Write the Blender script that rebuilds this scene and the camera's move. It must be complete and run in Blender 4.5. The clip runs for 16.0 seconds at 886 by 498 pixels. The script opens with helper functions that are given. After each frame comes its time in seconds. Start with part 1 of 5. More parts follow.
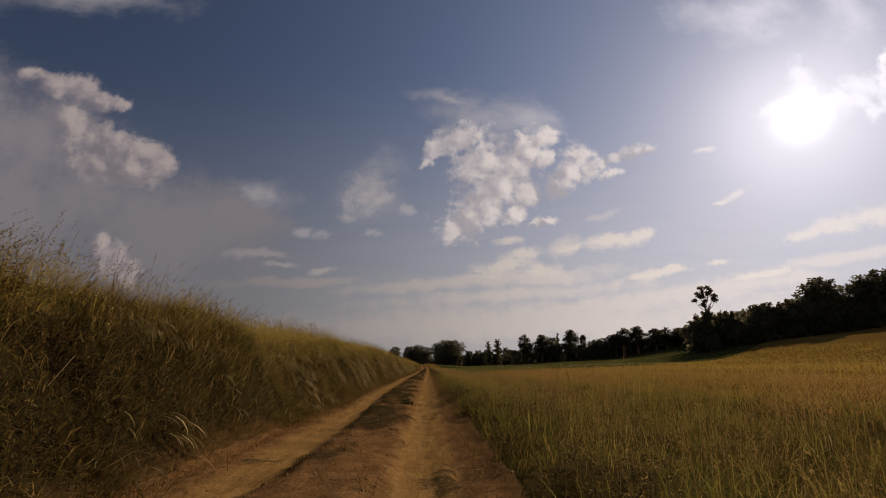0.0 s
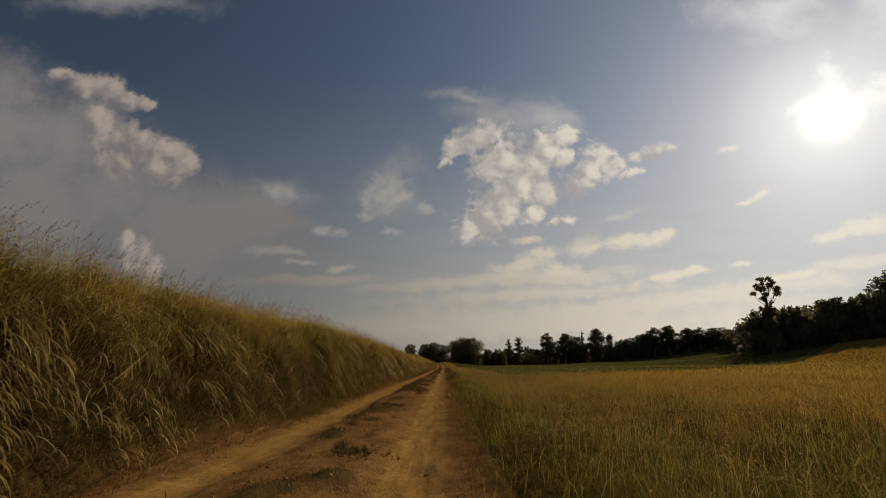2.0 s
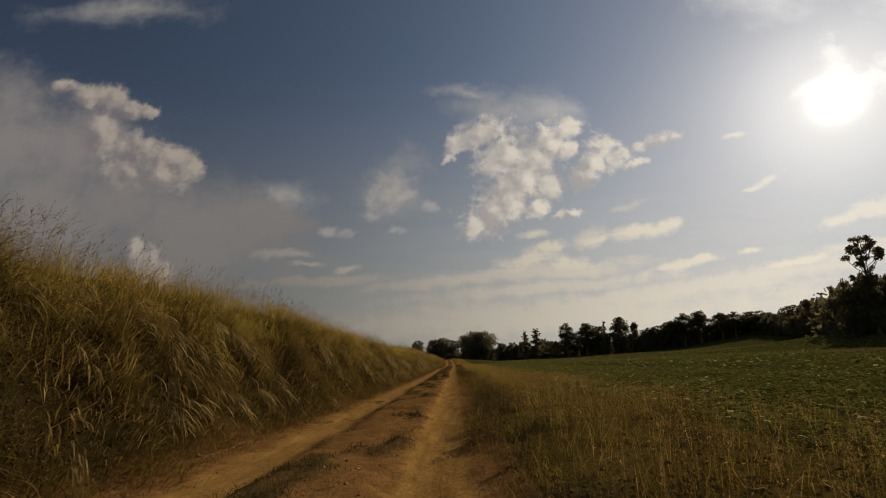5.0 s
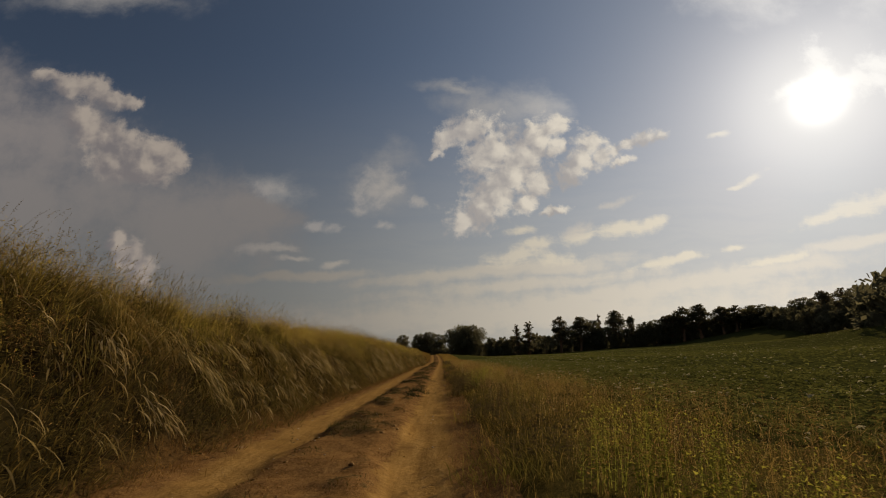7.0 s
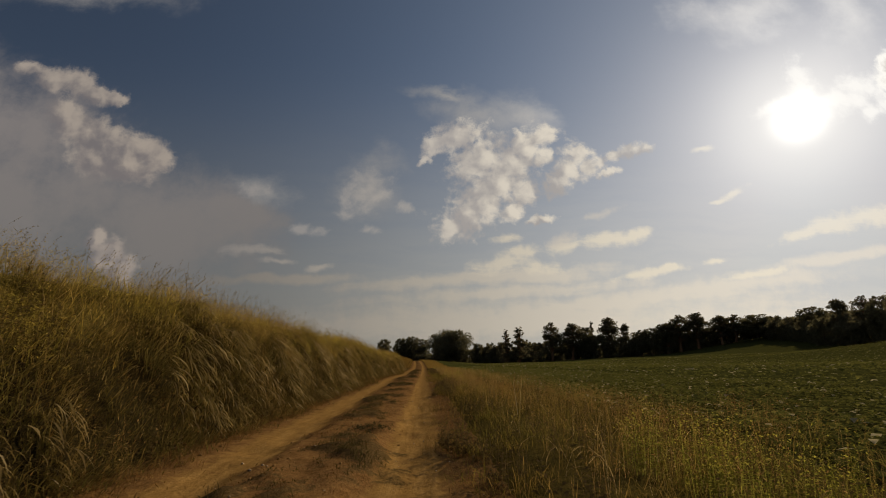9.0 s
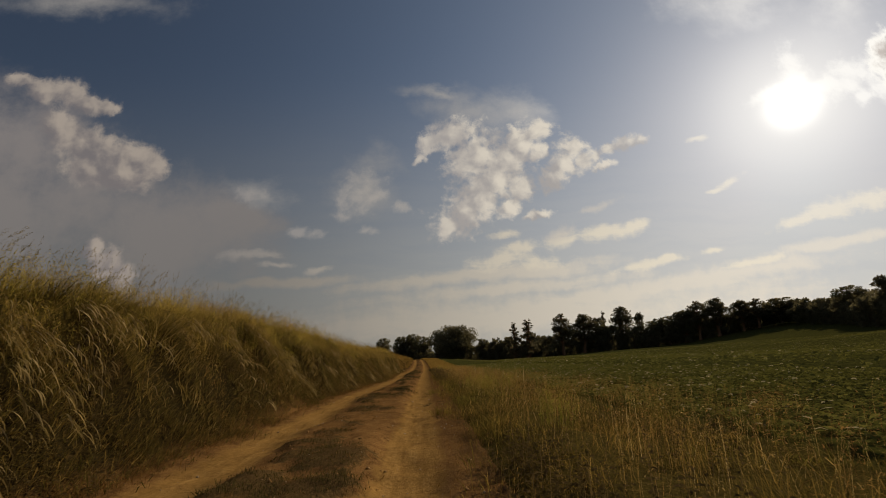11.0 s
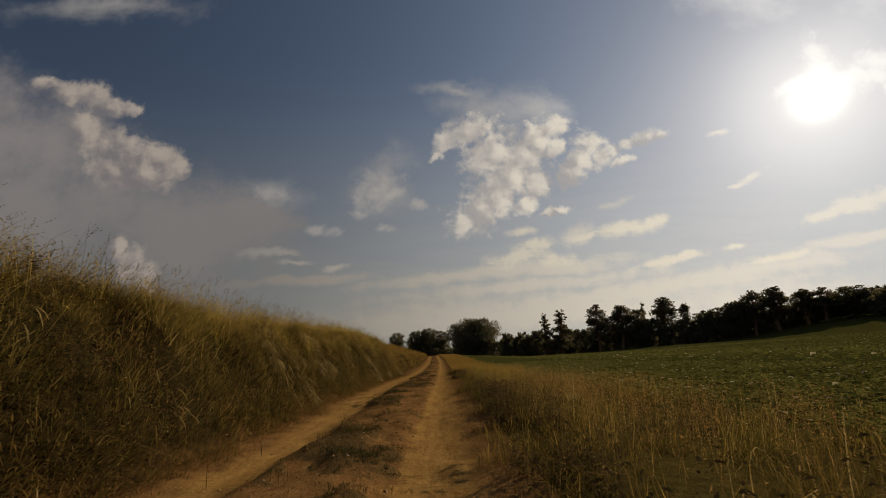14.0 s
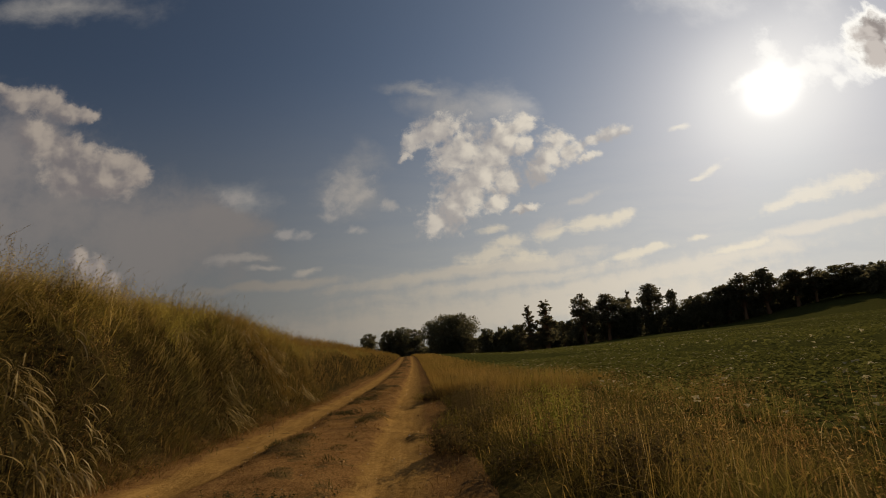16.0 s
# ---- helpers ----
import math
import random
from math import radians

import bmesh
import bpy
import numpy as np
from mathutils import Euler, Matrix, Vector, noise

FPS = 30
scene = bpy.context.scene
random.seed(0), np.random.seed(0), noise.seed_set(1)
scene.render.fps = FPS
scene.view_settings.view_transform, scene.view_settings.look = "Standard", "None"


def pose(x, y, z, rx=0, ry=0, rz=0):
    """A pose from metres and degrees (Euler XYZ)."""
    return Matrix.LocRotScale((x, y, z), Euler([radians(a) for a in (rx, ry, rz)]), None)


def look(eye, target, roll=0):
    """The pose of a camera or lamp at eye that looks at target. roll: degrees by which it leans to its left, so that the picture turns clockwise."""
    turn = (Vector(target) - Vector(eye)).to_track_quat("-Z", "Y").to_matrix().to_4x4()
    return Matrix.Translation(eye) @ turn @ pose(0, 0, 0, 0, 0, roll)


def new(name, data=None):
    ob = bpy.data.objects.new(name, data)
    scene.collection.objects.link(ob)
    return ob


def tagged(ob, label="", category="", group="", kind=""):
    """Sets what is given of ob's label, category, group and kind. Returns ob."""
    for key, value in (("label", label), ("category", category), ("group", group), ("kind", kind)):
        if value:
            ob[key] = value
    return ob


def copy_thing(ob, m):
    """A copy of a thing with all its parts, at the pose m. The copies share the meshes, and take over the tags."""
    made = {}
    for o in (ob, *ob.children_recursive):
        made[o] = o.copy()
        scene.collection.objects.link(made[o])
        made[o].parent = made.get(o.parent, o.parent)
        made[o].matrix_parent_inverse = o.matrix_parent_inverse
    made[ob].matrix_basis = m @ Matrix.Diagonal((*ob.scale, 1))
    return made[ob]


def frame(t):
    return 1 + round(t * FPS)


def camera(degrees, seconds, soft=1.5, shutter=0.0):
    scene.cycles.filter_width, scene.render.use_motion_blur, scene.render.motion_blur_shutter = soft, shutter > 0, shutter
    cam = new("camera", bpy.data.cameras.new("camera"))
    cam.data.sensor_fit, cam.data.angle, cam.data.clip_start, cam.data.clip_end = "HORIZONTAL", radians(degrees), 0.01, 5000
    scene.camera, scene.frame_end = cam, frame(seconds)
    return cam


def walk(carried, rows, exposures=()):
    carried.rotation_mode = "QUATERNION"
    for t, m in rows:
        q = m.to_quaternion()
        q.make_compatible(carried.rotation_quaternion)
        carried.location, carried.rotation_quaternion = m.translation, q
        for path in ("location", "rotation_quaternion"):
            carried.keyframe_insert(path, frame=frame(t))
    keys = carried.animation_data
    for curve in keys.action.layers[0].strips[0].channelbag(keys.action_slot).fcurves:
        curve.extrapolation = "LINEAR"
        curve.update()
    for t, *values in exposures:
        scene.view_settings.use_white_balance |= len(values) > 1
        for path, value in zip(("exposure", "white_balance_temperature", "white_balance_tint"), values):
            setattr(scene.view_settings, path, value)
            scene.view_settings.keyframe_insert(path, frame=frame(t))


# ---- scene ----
SUN = Vector((0.815, 1.0, 0.525)).normalized()

cam = camera(82.0, 16.0, soft=1.0, shutter=0.03)
PATH = [
    (0.0, pose(-0.168, -0.000, 1.021, 102.980, 0.309, -1.615)),
    (0.5, pose(-0.109, 4.672, 1.018, 102.616, -2.294, 1.691)),
    (1.0, pose(-0.046, 9.674, 0.987, 102.809, 0.457, 0.590)),
    (1.5, pose(0.011, 14.910, 1.001, 102.453, 3.876, -0.691)),
    (2.0, pose(0.080, 19.976, 1.017, 102.856, -0.576, 0.226)),
    (2.5, pose(0.145, 25.160, 0.906, 102.543, 2.278, 1.081)),
    (3.0, pose(0.189, 30.517, 1.034, 102.645, 0.897, -0.333)),
    (3.5, pose(0.102, 35.620, 1.028, 102.592, -0.498, -1.080)),
    (4.0, pose(-0.005, 40.546, 0.997, 102.827, 3.113, -0.048)),
    (4.5, pose(-0.015, 45.233, 0.999, 102.558, -0.878, 2.032)),
    (4.7, pose(-0.005, 47.190, 0.996, 102.581, 1.086, 1.467)),
    (6.8, pose(0.096, 68.951, 1.033, 101.870, 0.871, 0.431)),
    (7.0, pose(0.053, 70.938, 1.026, 102.019, 1.075, -0.104)),
    (7.5, pose(-0.111, 75.683, 0.975, 102.128, -1.599, 0.894)),
    (8.0, pose(-0.107, 80.230, 1.005, 102.512, 1.631, 0.976)),
    (8.5, pose(-0.085, 84.981, 1.003, 102.061, 0.594, 2.507)),
    (9.0, pose(-0.068, 89.867, 1.005, 102.699, 0.036, -1.966)),
    (9.2, pose(-0.060, 91.846, 0.997, 102.973, -1.317, -0.289)),
    (11.3, pose(0.010, 112.799, 0.992, 102.261, 2.401, -1.519)),
    (11.5, pose(0.016, 114.773, 0.987, 101.904, 1.765, 0.074)),
    (12.0, pose(0.042, 119.646, 1.009, 103.268, -1.002, -1.404)),
    (12.5, pose(0.073, 124.497, 0.925, 102.339, 0.855, 1.346)),
    (13.0, pose(0.076, 129.481, 0.999, 102.003, 1.436, 0.765)),
    (13.5, pose(-0.006, 134.679, 0.994, 102.850, 0.141, -1.333)),
    (14.0, pose(-0.099, 140.008, 0.930, 102.263, 1.807, 0.169)),
    (14.5, pose(-0.089, 145.019, 0.994, 102.702, 1.092, 1.830)),
    (15.0, pose(-0.079, 149.954, 1.014, 102.945, -0.795, -1.027)),
    (15.5, pose(0.010, 154.632, 1.008, 102.412, 2.127, 3.247)),
    (16.0, pose(0.150, 159.200, 0.995, 102.098, 4.343, -2.478)),
]

walk(cam, PATH, [(0.0, 0.0, 6250, 20), (0.5, 0.0, 6450, 13), (1.0, 0.0, 6600, 10), (2.0, 0.0, 6700, 9), (16.0, 0.0, 6700, 9)])

# ---- world and sun ----
sun_data = bpy.data.lights.new("sun", "SUN")
sun_data.energy, sun_data.angle, sun_data.color = 4.0, radians(0.6), (1.0, 0.75, 0.44)
sun = new("sun", sun_data)
sun.matrix_world = look(SUN * 400, (0, 0, 0))
scene.view_settings.exposure = 0.0


SKY_STRENGTH, SKY_DUST, SKY_TINT = 0.08, 0.4, (0.405, 0.366, 0.360, 1.0)


class Net:
    """Short hand for a node tree."""

    def __init__(self, tree):
        self.tree = tree
        tree.nodes.clear()

    def node(self, kind, ins=()):
        n = self.tree.nodes.new(kind)
        self.feed(n, ins)
        return n

    def feed(self, n, ins):
        for k, v in (ins.items() if isinstance(ins, dict) else enumerate(ins)):
            if v is None:
                continue
            if isinstance(v, bpy.types.NodeSocket):
                self.tree.links.new(v, n.inputs[k])
            else:
                n.inputs[k].default_value = v

    def add(self, kind, ins=(), out=0):
        n = self.node(kind, ins)
        return n.outputs[out] if len(n.outputs) else None

    def math(self, op, a, b=None, c=None):
        n = self.node("ShaderNodeMath", (a, b, c))
        n.operation = op
        return n.outputs[0]

    def vec(self, op, a, b=None, out=0):
        n = self.node("ShaderNodeVectorMath", (a, b))
        n.operation = op
        return n.outputs[out]

    def step(self, v, lo, hi, a=0.0, b=1.0):
        n = self.node("ShaderNodeMapRange", (v, lo, hi, a, b))
        n.interpolation_type = "SMOOTHSTEP"
        return n.outputs[0]

    def mix(self, f, a, b, blend="MIX"):
        n = self.node("ShaderNodeMix")
        n.data_type, n.blend_type = "RGBA", blend
        self.feed(n, {0: f, 6: a, 7: b})
        return n.outputs[2]

    def noise(self, v, scale, detail=4.0, rough=0.55, out=0, warp=0.0):
        return self.add("ShaderNodeTexNoise", {"Vector": v, "Scale": scale, "Detail": detail, "Roughness": rough, "Distortion": warp}, out=out)

    def ramp(self, f, *stops):
        n = self.tree.nodes.new("ShaderNodeValToRGB")
        self.tree.links.new(f, n.inputs[0])
        r = n.color_ramp
        while len(r.elements) < len(stops):
            r.elements.new(0.5)
        for e, (p, c) in zip(r.elements, stops):
            e.position, e.color = p, (*c, 1.0)
        return n.outputs[0]


def build_world():
    world = bpy.data.worlds.new("evening_sky")
    scene.world = world
    world.use_nodes = True
    n = Net(world.node_tree)
    way = n.add("ShaderNodeTexCoord")
    part_xyz = n.tree.nodes.new("ShaderNodeSeparateXYZ")
    n.tree.links.new(way, part_xyz.inputs[0])
    dx, dy, dz = part_xyz.outputs
    ahead = n.step(dy, 0.12, 0.4)
    ys = n.math("MAXIMUM", dy, 0.08)
    u, v = n.math("DIVIDE", dx, ys), n.math("DIVIDE", dz, ys)
    flat = n.add("ShaderNodeCombineXYZ", (u, v, 0.0))
    air = n.node("ShaderNodeTexSky")
    air.sky_type, air.sun_disc = "NISHITA", False
    air.sun_elevation, air.sun_rotation = math.asin(SUN.z), math.atan2(SUN.x, SUN.y)
    air.altitude, air.air_density, air.dust_density, air.ozone_density = 100.0, 1.0, SKY_DUST, 2.0
    sky = air.outputs[0]
    K = 1.0 / SKY_STRENGTH

    def tint(r, g, b):
        return (r * K, g * K, b * K, 1.0)

    near_sun = n.math("MAXIMUM", n.vec("DOT_PRODUCT", way, tuple(SUN), out=1), 0.0)
    # domain warp
    warp = n.vec("SUBTRACT", n.noise(flat, 7.0, 4.0, 0.6, out=1), (0.5, 0.5, 0.5))
    p = n.vec("ADD", flat, n.vec("MULTIPLY", warp, (0.045, 0.045, 0.0)))
    curl = n.vec("SUBTRACT", n.noise(p, 34.0, 4.0, 0.6, out=1), (0.5, 0.5, 0.5))
    p_curl = n.vec("ADD", p, n.vec("MULTIPLY", curl, (0.026, 0.026, 0.0)))
    fine = n.noise(p, 26.0, 7.0, 0.62)
    finer = n.math("MULTIPLY", n.math("ADD", fine, n.noise(p, 58.0, 6.0, 0.62)), 0.5)
    shifted = n.noise(n.vec("ADD", p, (0.016, 0.009, 0.0)), 26.0, 4.0, 0.55)
    base = n.noise(p, 26.0, 4.0, 0.55)
    soft = n.noise(p, 11.0, 3.0, 0.5)
    soft_shifted = n.noise(n.vec("ADD", p, (0.022, 0.016, 0.0)), 11.0, 3.0, 0.5)
    relief = n.math("ADD", n.math("MULTIPLY", n.math("SUBTRACT", base, shifted), 0.45), n.math("SUBTRACT", soft, soft_shifted))
    wisp = n.vec("SUBTRACT", n.noise(n.vec("MULTIPLY", flat, (3.2, 5.0, 0.0)), 1.0, 6.0, 0.62, out=1), (0.5, 0.5, 0.5))
    p_soft = n.vec("ADD", flat, n.vec("MULTIPLY", wisp, (0.30, 0.20, 0.0)))
    long = n.noise(n.vec("MULTIPLY", p, (5.0, 34.0, 0.0)), 1.0, 5.0, 0.6)

    mixed = n.math("MULTIPLY", n.math("ADD", long, fine), 0.5)

    def blobs(rows, p=p):
        total = None
        for (a, b, ra, rb, turn) in rows:
            q = p
            if total is not None:
                chain = n.node("ShaderNodeVectorMath")
                chain.operation = "MULTIPLY_ADD"
                n.feed(chain, {0: total, 1: (1e-9, 1e-9, 1e-9), 2: p})
                q = chain.outputs[0]
            local = n.node("ShaderNodeMapping", {0: q})
            local.vector_type = "TEXTURE"
            n.feed(local, {1: (a, b, 0), 2: (0, 0, radians(turn)), 3: (ra, rb, 1)})
            d = n.math("SUBTRACT", 1.0, n.vec("LENGTH", local.outputs[0], out=1))
            total = d if total is None else n.math("SMOOTH_MAX", total, d, 0.35)
        return total

    heap_rows = [(-0.836, 0.612, 0.034, 0.016, -10), (-0.790, 0.590, 0.040, 0.028, -20), (-0.735, 0.578, 0.052, 0.032, -25), (-0.690, 0.556, 0.044, 0.022, -10), (-0.650, 0.548, 0.026, 0.014, 0),
                 (-0.760, 0.515, 0.036, 0.034, 0), (-0.735, 0.490, 0.050, 0.040, -20), (-0.690, 0.470, 0.046, 0.042, 0), (-0.655, 0.445, 0.050, 0.045, 0), (-0.610, 0.430, 0.050, 0.046, 0),
                 (-0.572, 0.434, 0.036, 0.034, 0), (-0.552, 0.412, 0.034, 0.032, 0), (-0.610, 0.392, 0.060, 0.034, -20), (-0.675, 0.410, 0.060, 0.040, -20),
                 (-0.650, 0.238, 0.018, 0.030, 0), (-0.632, 0.205, 0.024, 0.034, 0), (-0.615, 0.205, 0.022, 0.038, 3), (-0.595, 0.175, 0.026, 0.036, 0)]
    broken_rows = [(0.052, 0.272, 0.036, 0.030, 50), (0.085, 0.300, 0.050, 0.040, 45), (0.120, 0.335, 0.064, 0.048, 45), (0.150, 0.372, 0.070, 0.052, 48), (0.180, 0.415, 0.066, 0.050, 50),
                   (0.215, 0.448, 0.050, 0.036, 45), (0.250, 0.470, 0.032, 0.020, 30), (0.245, 0.425, 0.026, 0.020, 40), (0.205, 0.352, 0.030, 0.032, 60), (0.180, 0.312, 0.030, 0.020, 40),
                   (0.110, 0.420, 0.070, 0.044, 40), (0.060, 0.470, 0.060, 0.030, 20), (0.016, 0.450, 0.036, 0.022, 45), (-0.010, 0.420, 0.022, 0.009, 55)]
    broken_rows += [(0.272, 0.368, 0.028, 0.026, 45), (0.296, 0.398, 0.036, 0.028, 50), (0.316, 0.438, 0.026, 0.030, 60), (0.345, 0.402, 0.034, 0.022, 30), (0.380, 0.390, 0.030, 0.010, 10),
                   (0.395, 0.432, 0.022, 0.014, 30), (0.440, 0.448, 0.034, 0.017, 10), (0.474, 0.450, 0.018, 0.010, 10), (0.238, 0.292, 0.030, 0.008, 15)]
    sunward = n.vec("ADD", p_curl, (0.017, 0.010, 0.0))
    cumulus, broken = blobs(heap_rows, p_curl), blobs(broken_rows, p_curl)
    cumulus_side = n.math("SUBTRACT", cumulus, blobs(heap_rows, sunward))
    broken_side = n.math("SUBTRACT", broken, blobs(broken_rows, sunward))
    streak_rows = [(0.290, 0.232, 0.070, 0.020, 8), (0.360, 0.243, 0.080, 0.021, 10), (0.425, 0.256, 0.050, 0.014, 14), (0.162, 0.250, 0.034, 0.013, 6), (0.190, 0.222, 0.050, 0.016, 8),
                    (0.150, 0.196, 0.070, 0.020, 6), (0.235, 0.188, 0.080, 0.016, 4), (0.470, 0.180, 0.060, 0.012, 10), (0.500, 0.186, 0.030, 0.009, 6), (0.420, 0.170, 0.050, 0.008, 8)]
    streak_rows += [(0.592, 0.203, 0.032, 0.008, 12), (0.790, 0.268, 0.080, 0.018, 16), (0.860, 0.288, 0.090, 0.026, 15), (0.950, 0.308, 0.100, 0.028, 11),
                    (0.644, 0.350, 0.046, 0.009, 16), (0.610, 0.338, 0.030, 0.006, 14), (0.596, 0.448, 0.034, 0.008, 4), (0.700, 0.182, 0.050, 0.010, 12), (0.640, 0.172, 0.040, 0.008, 10),
                    (-0.360, 0.216, 0.056, 0.013, 2), (-0.300, 0.214, 0.040, 0.010, -4), (-0.290, 0.196, 0.040, 0.008, -2), (-0.214, 0.182, 0.028, 0.009, 6)]
    streak = blobs(streak_rows)
    band = blobs([(0.040, 0.160, 0.240, 0.016, 5), (0.240, 0.172, 0.160, 0.020, 4), (0.599, 0.150, 0.300, 0.020, 8), (0.160, 0.136, 0.300, 0.014, 4), (0.86, 0.215, 0.26, 0.014, 10),
                  (0.20, 0.085, 0.75, 0.040, 2), (0.38, 0.118, 0.36, 0.018, 4), (-0.30, 0.160, 0.20, 0.010, 1)])
    veil = blobs([(-0.817, 0.343, 0.330, 0.210, -35), (-0.545, 0.264, 0.270, 0.150, -19), (-0.893, 0.505, 0.150, 0.110, -29), (-0.800, 0.470, 0.170, 0.110, -38), (-0.960, 0.500, 0.230, 0.140, -35), (-0.400, 0.285, 0.130, 0.055, -18),
                  (-0.623, 0.383, 0.090, 0.060, -29)], p_soft)
    thin = blobs([(0.120, 0.530, 0.140, 0.062, -4), (0.205, 0.530, 0.090, 0.055, -30), (0.050, 0.580, 0.120, 0.024, -12), (-0.125, 0.355, 0.090, 0.070, 20), (-0.342, 0.345, 0.070, 0.045, 0),
                  (0.717, 0.809, 0.170, 0.075, 18), (-0.738, 0.804, 0.230, 0.050, 1), (0.989, 0.793, 0.110, 0.110, 1)], p_soft)
    puff = blobs([(-0.130, 0.355, 0.060, 0.046, 40), (-0.155, 0.298, 0.030, 0.016, 5), (-0.105, 0.325, 0.050, 0.022, 35), (-0.040, 0.305, 0.034, 0.014, -10), (-0.115, 0.264, 0.024, 0.009, 0), (-0.221, 0.262, 0.026, 0.012, 0), (-0.352, 0.352, 0.040, 0.022, 0),
                  (-0.255, 0.265, 0.03, 0.012, 0), (0.36, 0.30, 0.05, 0.010, 12), (0.28, 0.25, 0.05, 0.020, 20)])
    flare_cloud = blobs([(0.835, 0.60, 0.040, 0.085, 8), (0.92, 0.565, 0.100, 0.040, 12), (0.76, 0.545, 0.060, 0.022, 25), (0.97, 0.60, 0.080, 0.050, 0), (1.03, 0.560, 0.050, 0.036, 30), (0.98, 0.540, 0.040, 0.022, 20)])
    gloom = blobs([(1.085, 0.665, 0.085, 0.070, 40), (1.085, 0.610, 0.070, 0.070, 0)])

    def cover(field, grain, k, lo, hi, top):
        d = n.math("ADD", field, n.math("MULTIPLY", n.math("SUBTRACT", grain, 0.5), k))
        return n.math("MULTIPLY", n.step(d, lo, hi), n.math("MULTIPLY", ahead, top))

    glow = n.math("ADD", n.math("MULTIPLY", n.math("POWER", near_sun, 70.0), 0.62), n.math("MULTIPLY", n.math("POWER", near_sun, 16.0), 0.23))
    wide = n.math("POWER", near_sun, 4.0)
    # clear sky, hazier towards the horizon and the sun
    low = n.math("POWER", n.step(v, -0.05, 0.71, 1.0, 0.0), 1.3)
    side = n.step(u, -0.55, 0.72)
    colour = n.mix(1.0, n.mix(1.0, sky, SKY_TINT, "MULTIPLY"), tint(0.36, 0.37, 0.42), "DARKEN")
    haze = n.mix(side, tint(0.142, 0.137, 0.126), tint(0.53, 0.49, 0.415))
    haze = n.mix(n.step(long, 0.4, 0.65, 0.0, 0.3), haze, n.mix(side, tint(0.13, 0.13, 0.13), tint(0.38, 0.375, 0.36)))
    colour = n.mix(n.math("MULTIPLY", low, n.math("MULTIPLY", ahead, 0.95)), colour, haze)
    colour = n.mix(1.0, colour, n.mix(n.math("MULTIPLY", wide, 0.92), (0, 0, 0, 1), tint(0.075, 0.105, 0.150)), "ADD")
    # soft sheets first, crisp heaps over them
    colour = n.mix(cover(veil, n.noise(p, 6.0, 8.0, 0.66), 2.0, -0.3, 0.9, 0.93), colour, n.mix(n.step(v, 0.15, 0.55), tint(0.180, 0.168, 0.163), tint(0.212, 0.193, 0.190)))
    colour = n.mix(cover(thin, n.noise(p, 12.0, 7.0, 0.62), 1.3, -0.25, 1.35, 0.85), colour, n.mix(n.math("POWER", near_sun, 14.0), tint(0.29, 0.275, 0.262), tint(0.85, 0.83, 0.82)))
    colour = n.mix(cover(band, mixed, 3.2, -0.35, 0.75, 0.8), colour, n.mix(side, tint(0.175, 0.158, 0.142), tint(0.76, 0.68, 0.56)))
    def shade_of(form):
        return n.step(n.math("ADD", n.math("ADD", n.math("MULTIPLY", relief, 2.4), n.math("MULTIPLY", form, 0.5)), 0.42), 0.0, 1.0)

    lit_l = n.mix(shade_of(cumulus_side), tint(0.17, 0.155, 0.16), tint(0.36, 0.31, 0.27))
    lit_c = n.mix(n.math("MULTIPLY", shade_of(broken_side), n.step(u, -0.06, 0.24, 0.5, 1.0)), tint(0.35, 0.325, 0.315), tint(0.70, 0.635, 0.54))
    colour = n.mix(cover(streak, mixed, 3.6, -0.15, 0.80, 0.88), colour, n.mix(n.math("MULTIPLY", side, 1.0), tint(0.21, 0.195, 0.19), tint(0.82, 0.73, 0.57)))
    colour = n.mix(cover(puff, fine, 3.0, -0.1, 1.1, 0.6), colour, n.mix(side, tint(0.30, 0.275, 0.265), tint(0.62, 0.56, 0.48)))
    colour = n.mix(cover(cumulus, finer, 1.7, -0.25, 0.42, 0.92), colour, lit_l)
    colour = n.mix(cover(broken, finer, 3.2, -0.35, 0.55, 0.95), colour, lit_c)
    # thin cloud in front of the sun scatters its light
    colour = n.mix(n.math("MULTIPLY", glow, 0.9), colour, tint(0.80, 0.80, 0.82))
    heart = n.math("POWER", near_sun, 2600.0)
    colour = n.mix(n.step(n.math("POWER", near_sun, 160.0), 0.0, 1.0, 0.0, 0.55), colour, tint(0.98, 0.96, 0.94))
    colour = n.mix(cover(flare_cloud, fine, 2.2, -0.1, 0.9, 0.7), colour, tint(1.05, 1.03, 1.0))
    colour = n.mix(heart, colour, tint(2.0, 1.95, 1.85))
    dark = cover(gloom, fine, 1.0, -0.02, 0.3, 1.0)
    core = cover(gloom, fine, 1.1, 0.25, 0.65, 0.95)
    colour = n.mix(dark, colour, n.mix(core, tint(1.0, 0.98, 0.94), n.mix(n.step(relief, -0.12, 0.12), tint(0.27, 0.235, 0.225), tint(0.55, 0.50, 0.47))))
    # behind the camera: a plain, lightly clouded sky, unseen, warmed to tint the ground's light
    back = n.noise(n.vec("MULTIPLY", way, (1.0, 1.0, 2.2)), 2.2, 6.0)
    behind = n.math("MULTIPLY", n.step(back, 0.42, 0.66), n.math("SUBTRACT", 0.6, n.math("MULTIPLY", ahead, 0.6)))
    colour = n.mix(behind, colour, tint(0.27, 0.23, 0.185))
    bg = n.add("ShaderNodeBackground", {0: colour, 1: SKY_STRENGTH})
    n.add("ShaderNodeOutputWorld", {0: bg})


build_world()


# ---- materials ----
def material(name):
    m = bpy.data.materials.new(name)
    m.use_nodes = True
    return m, Net(m.node_tree)


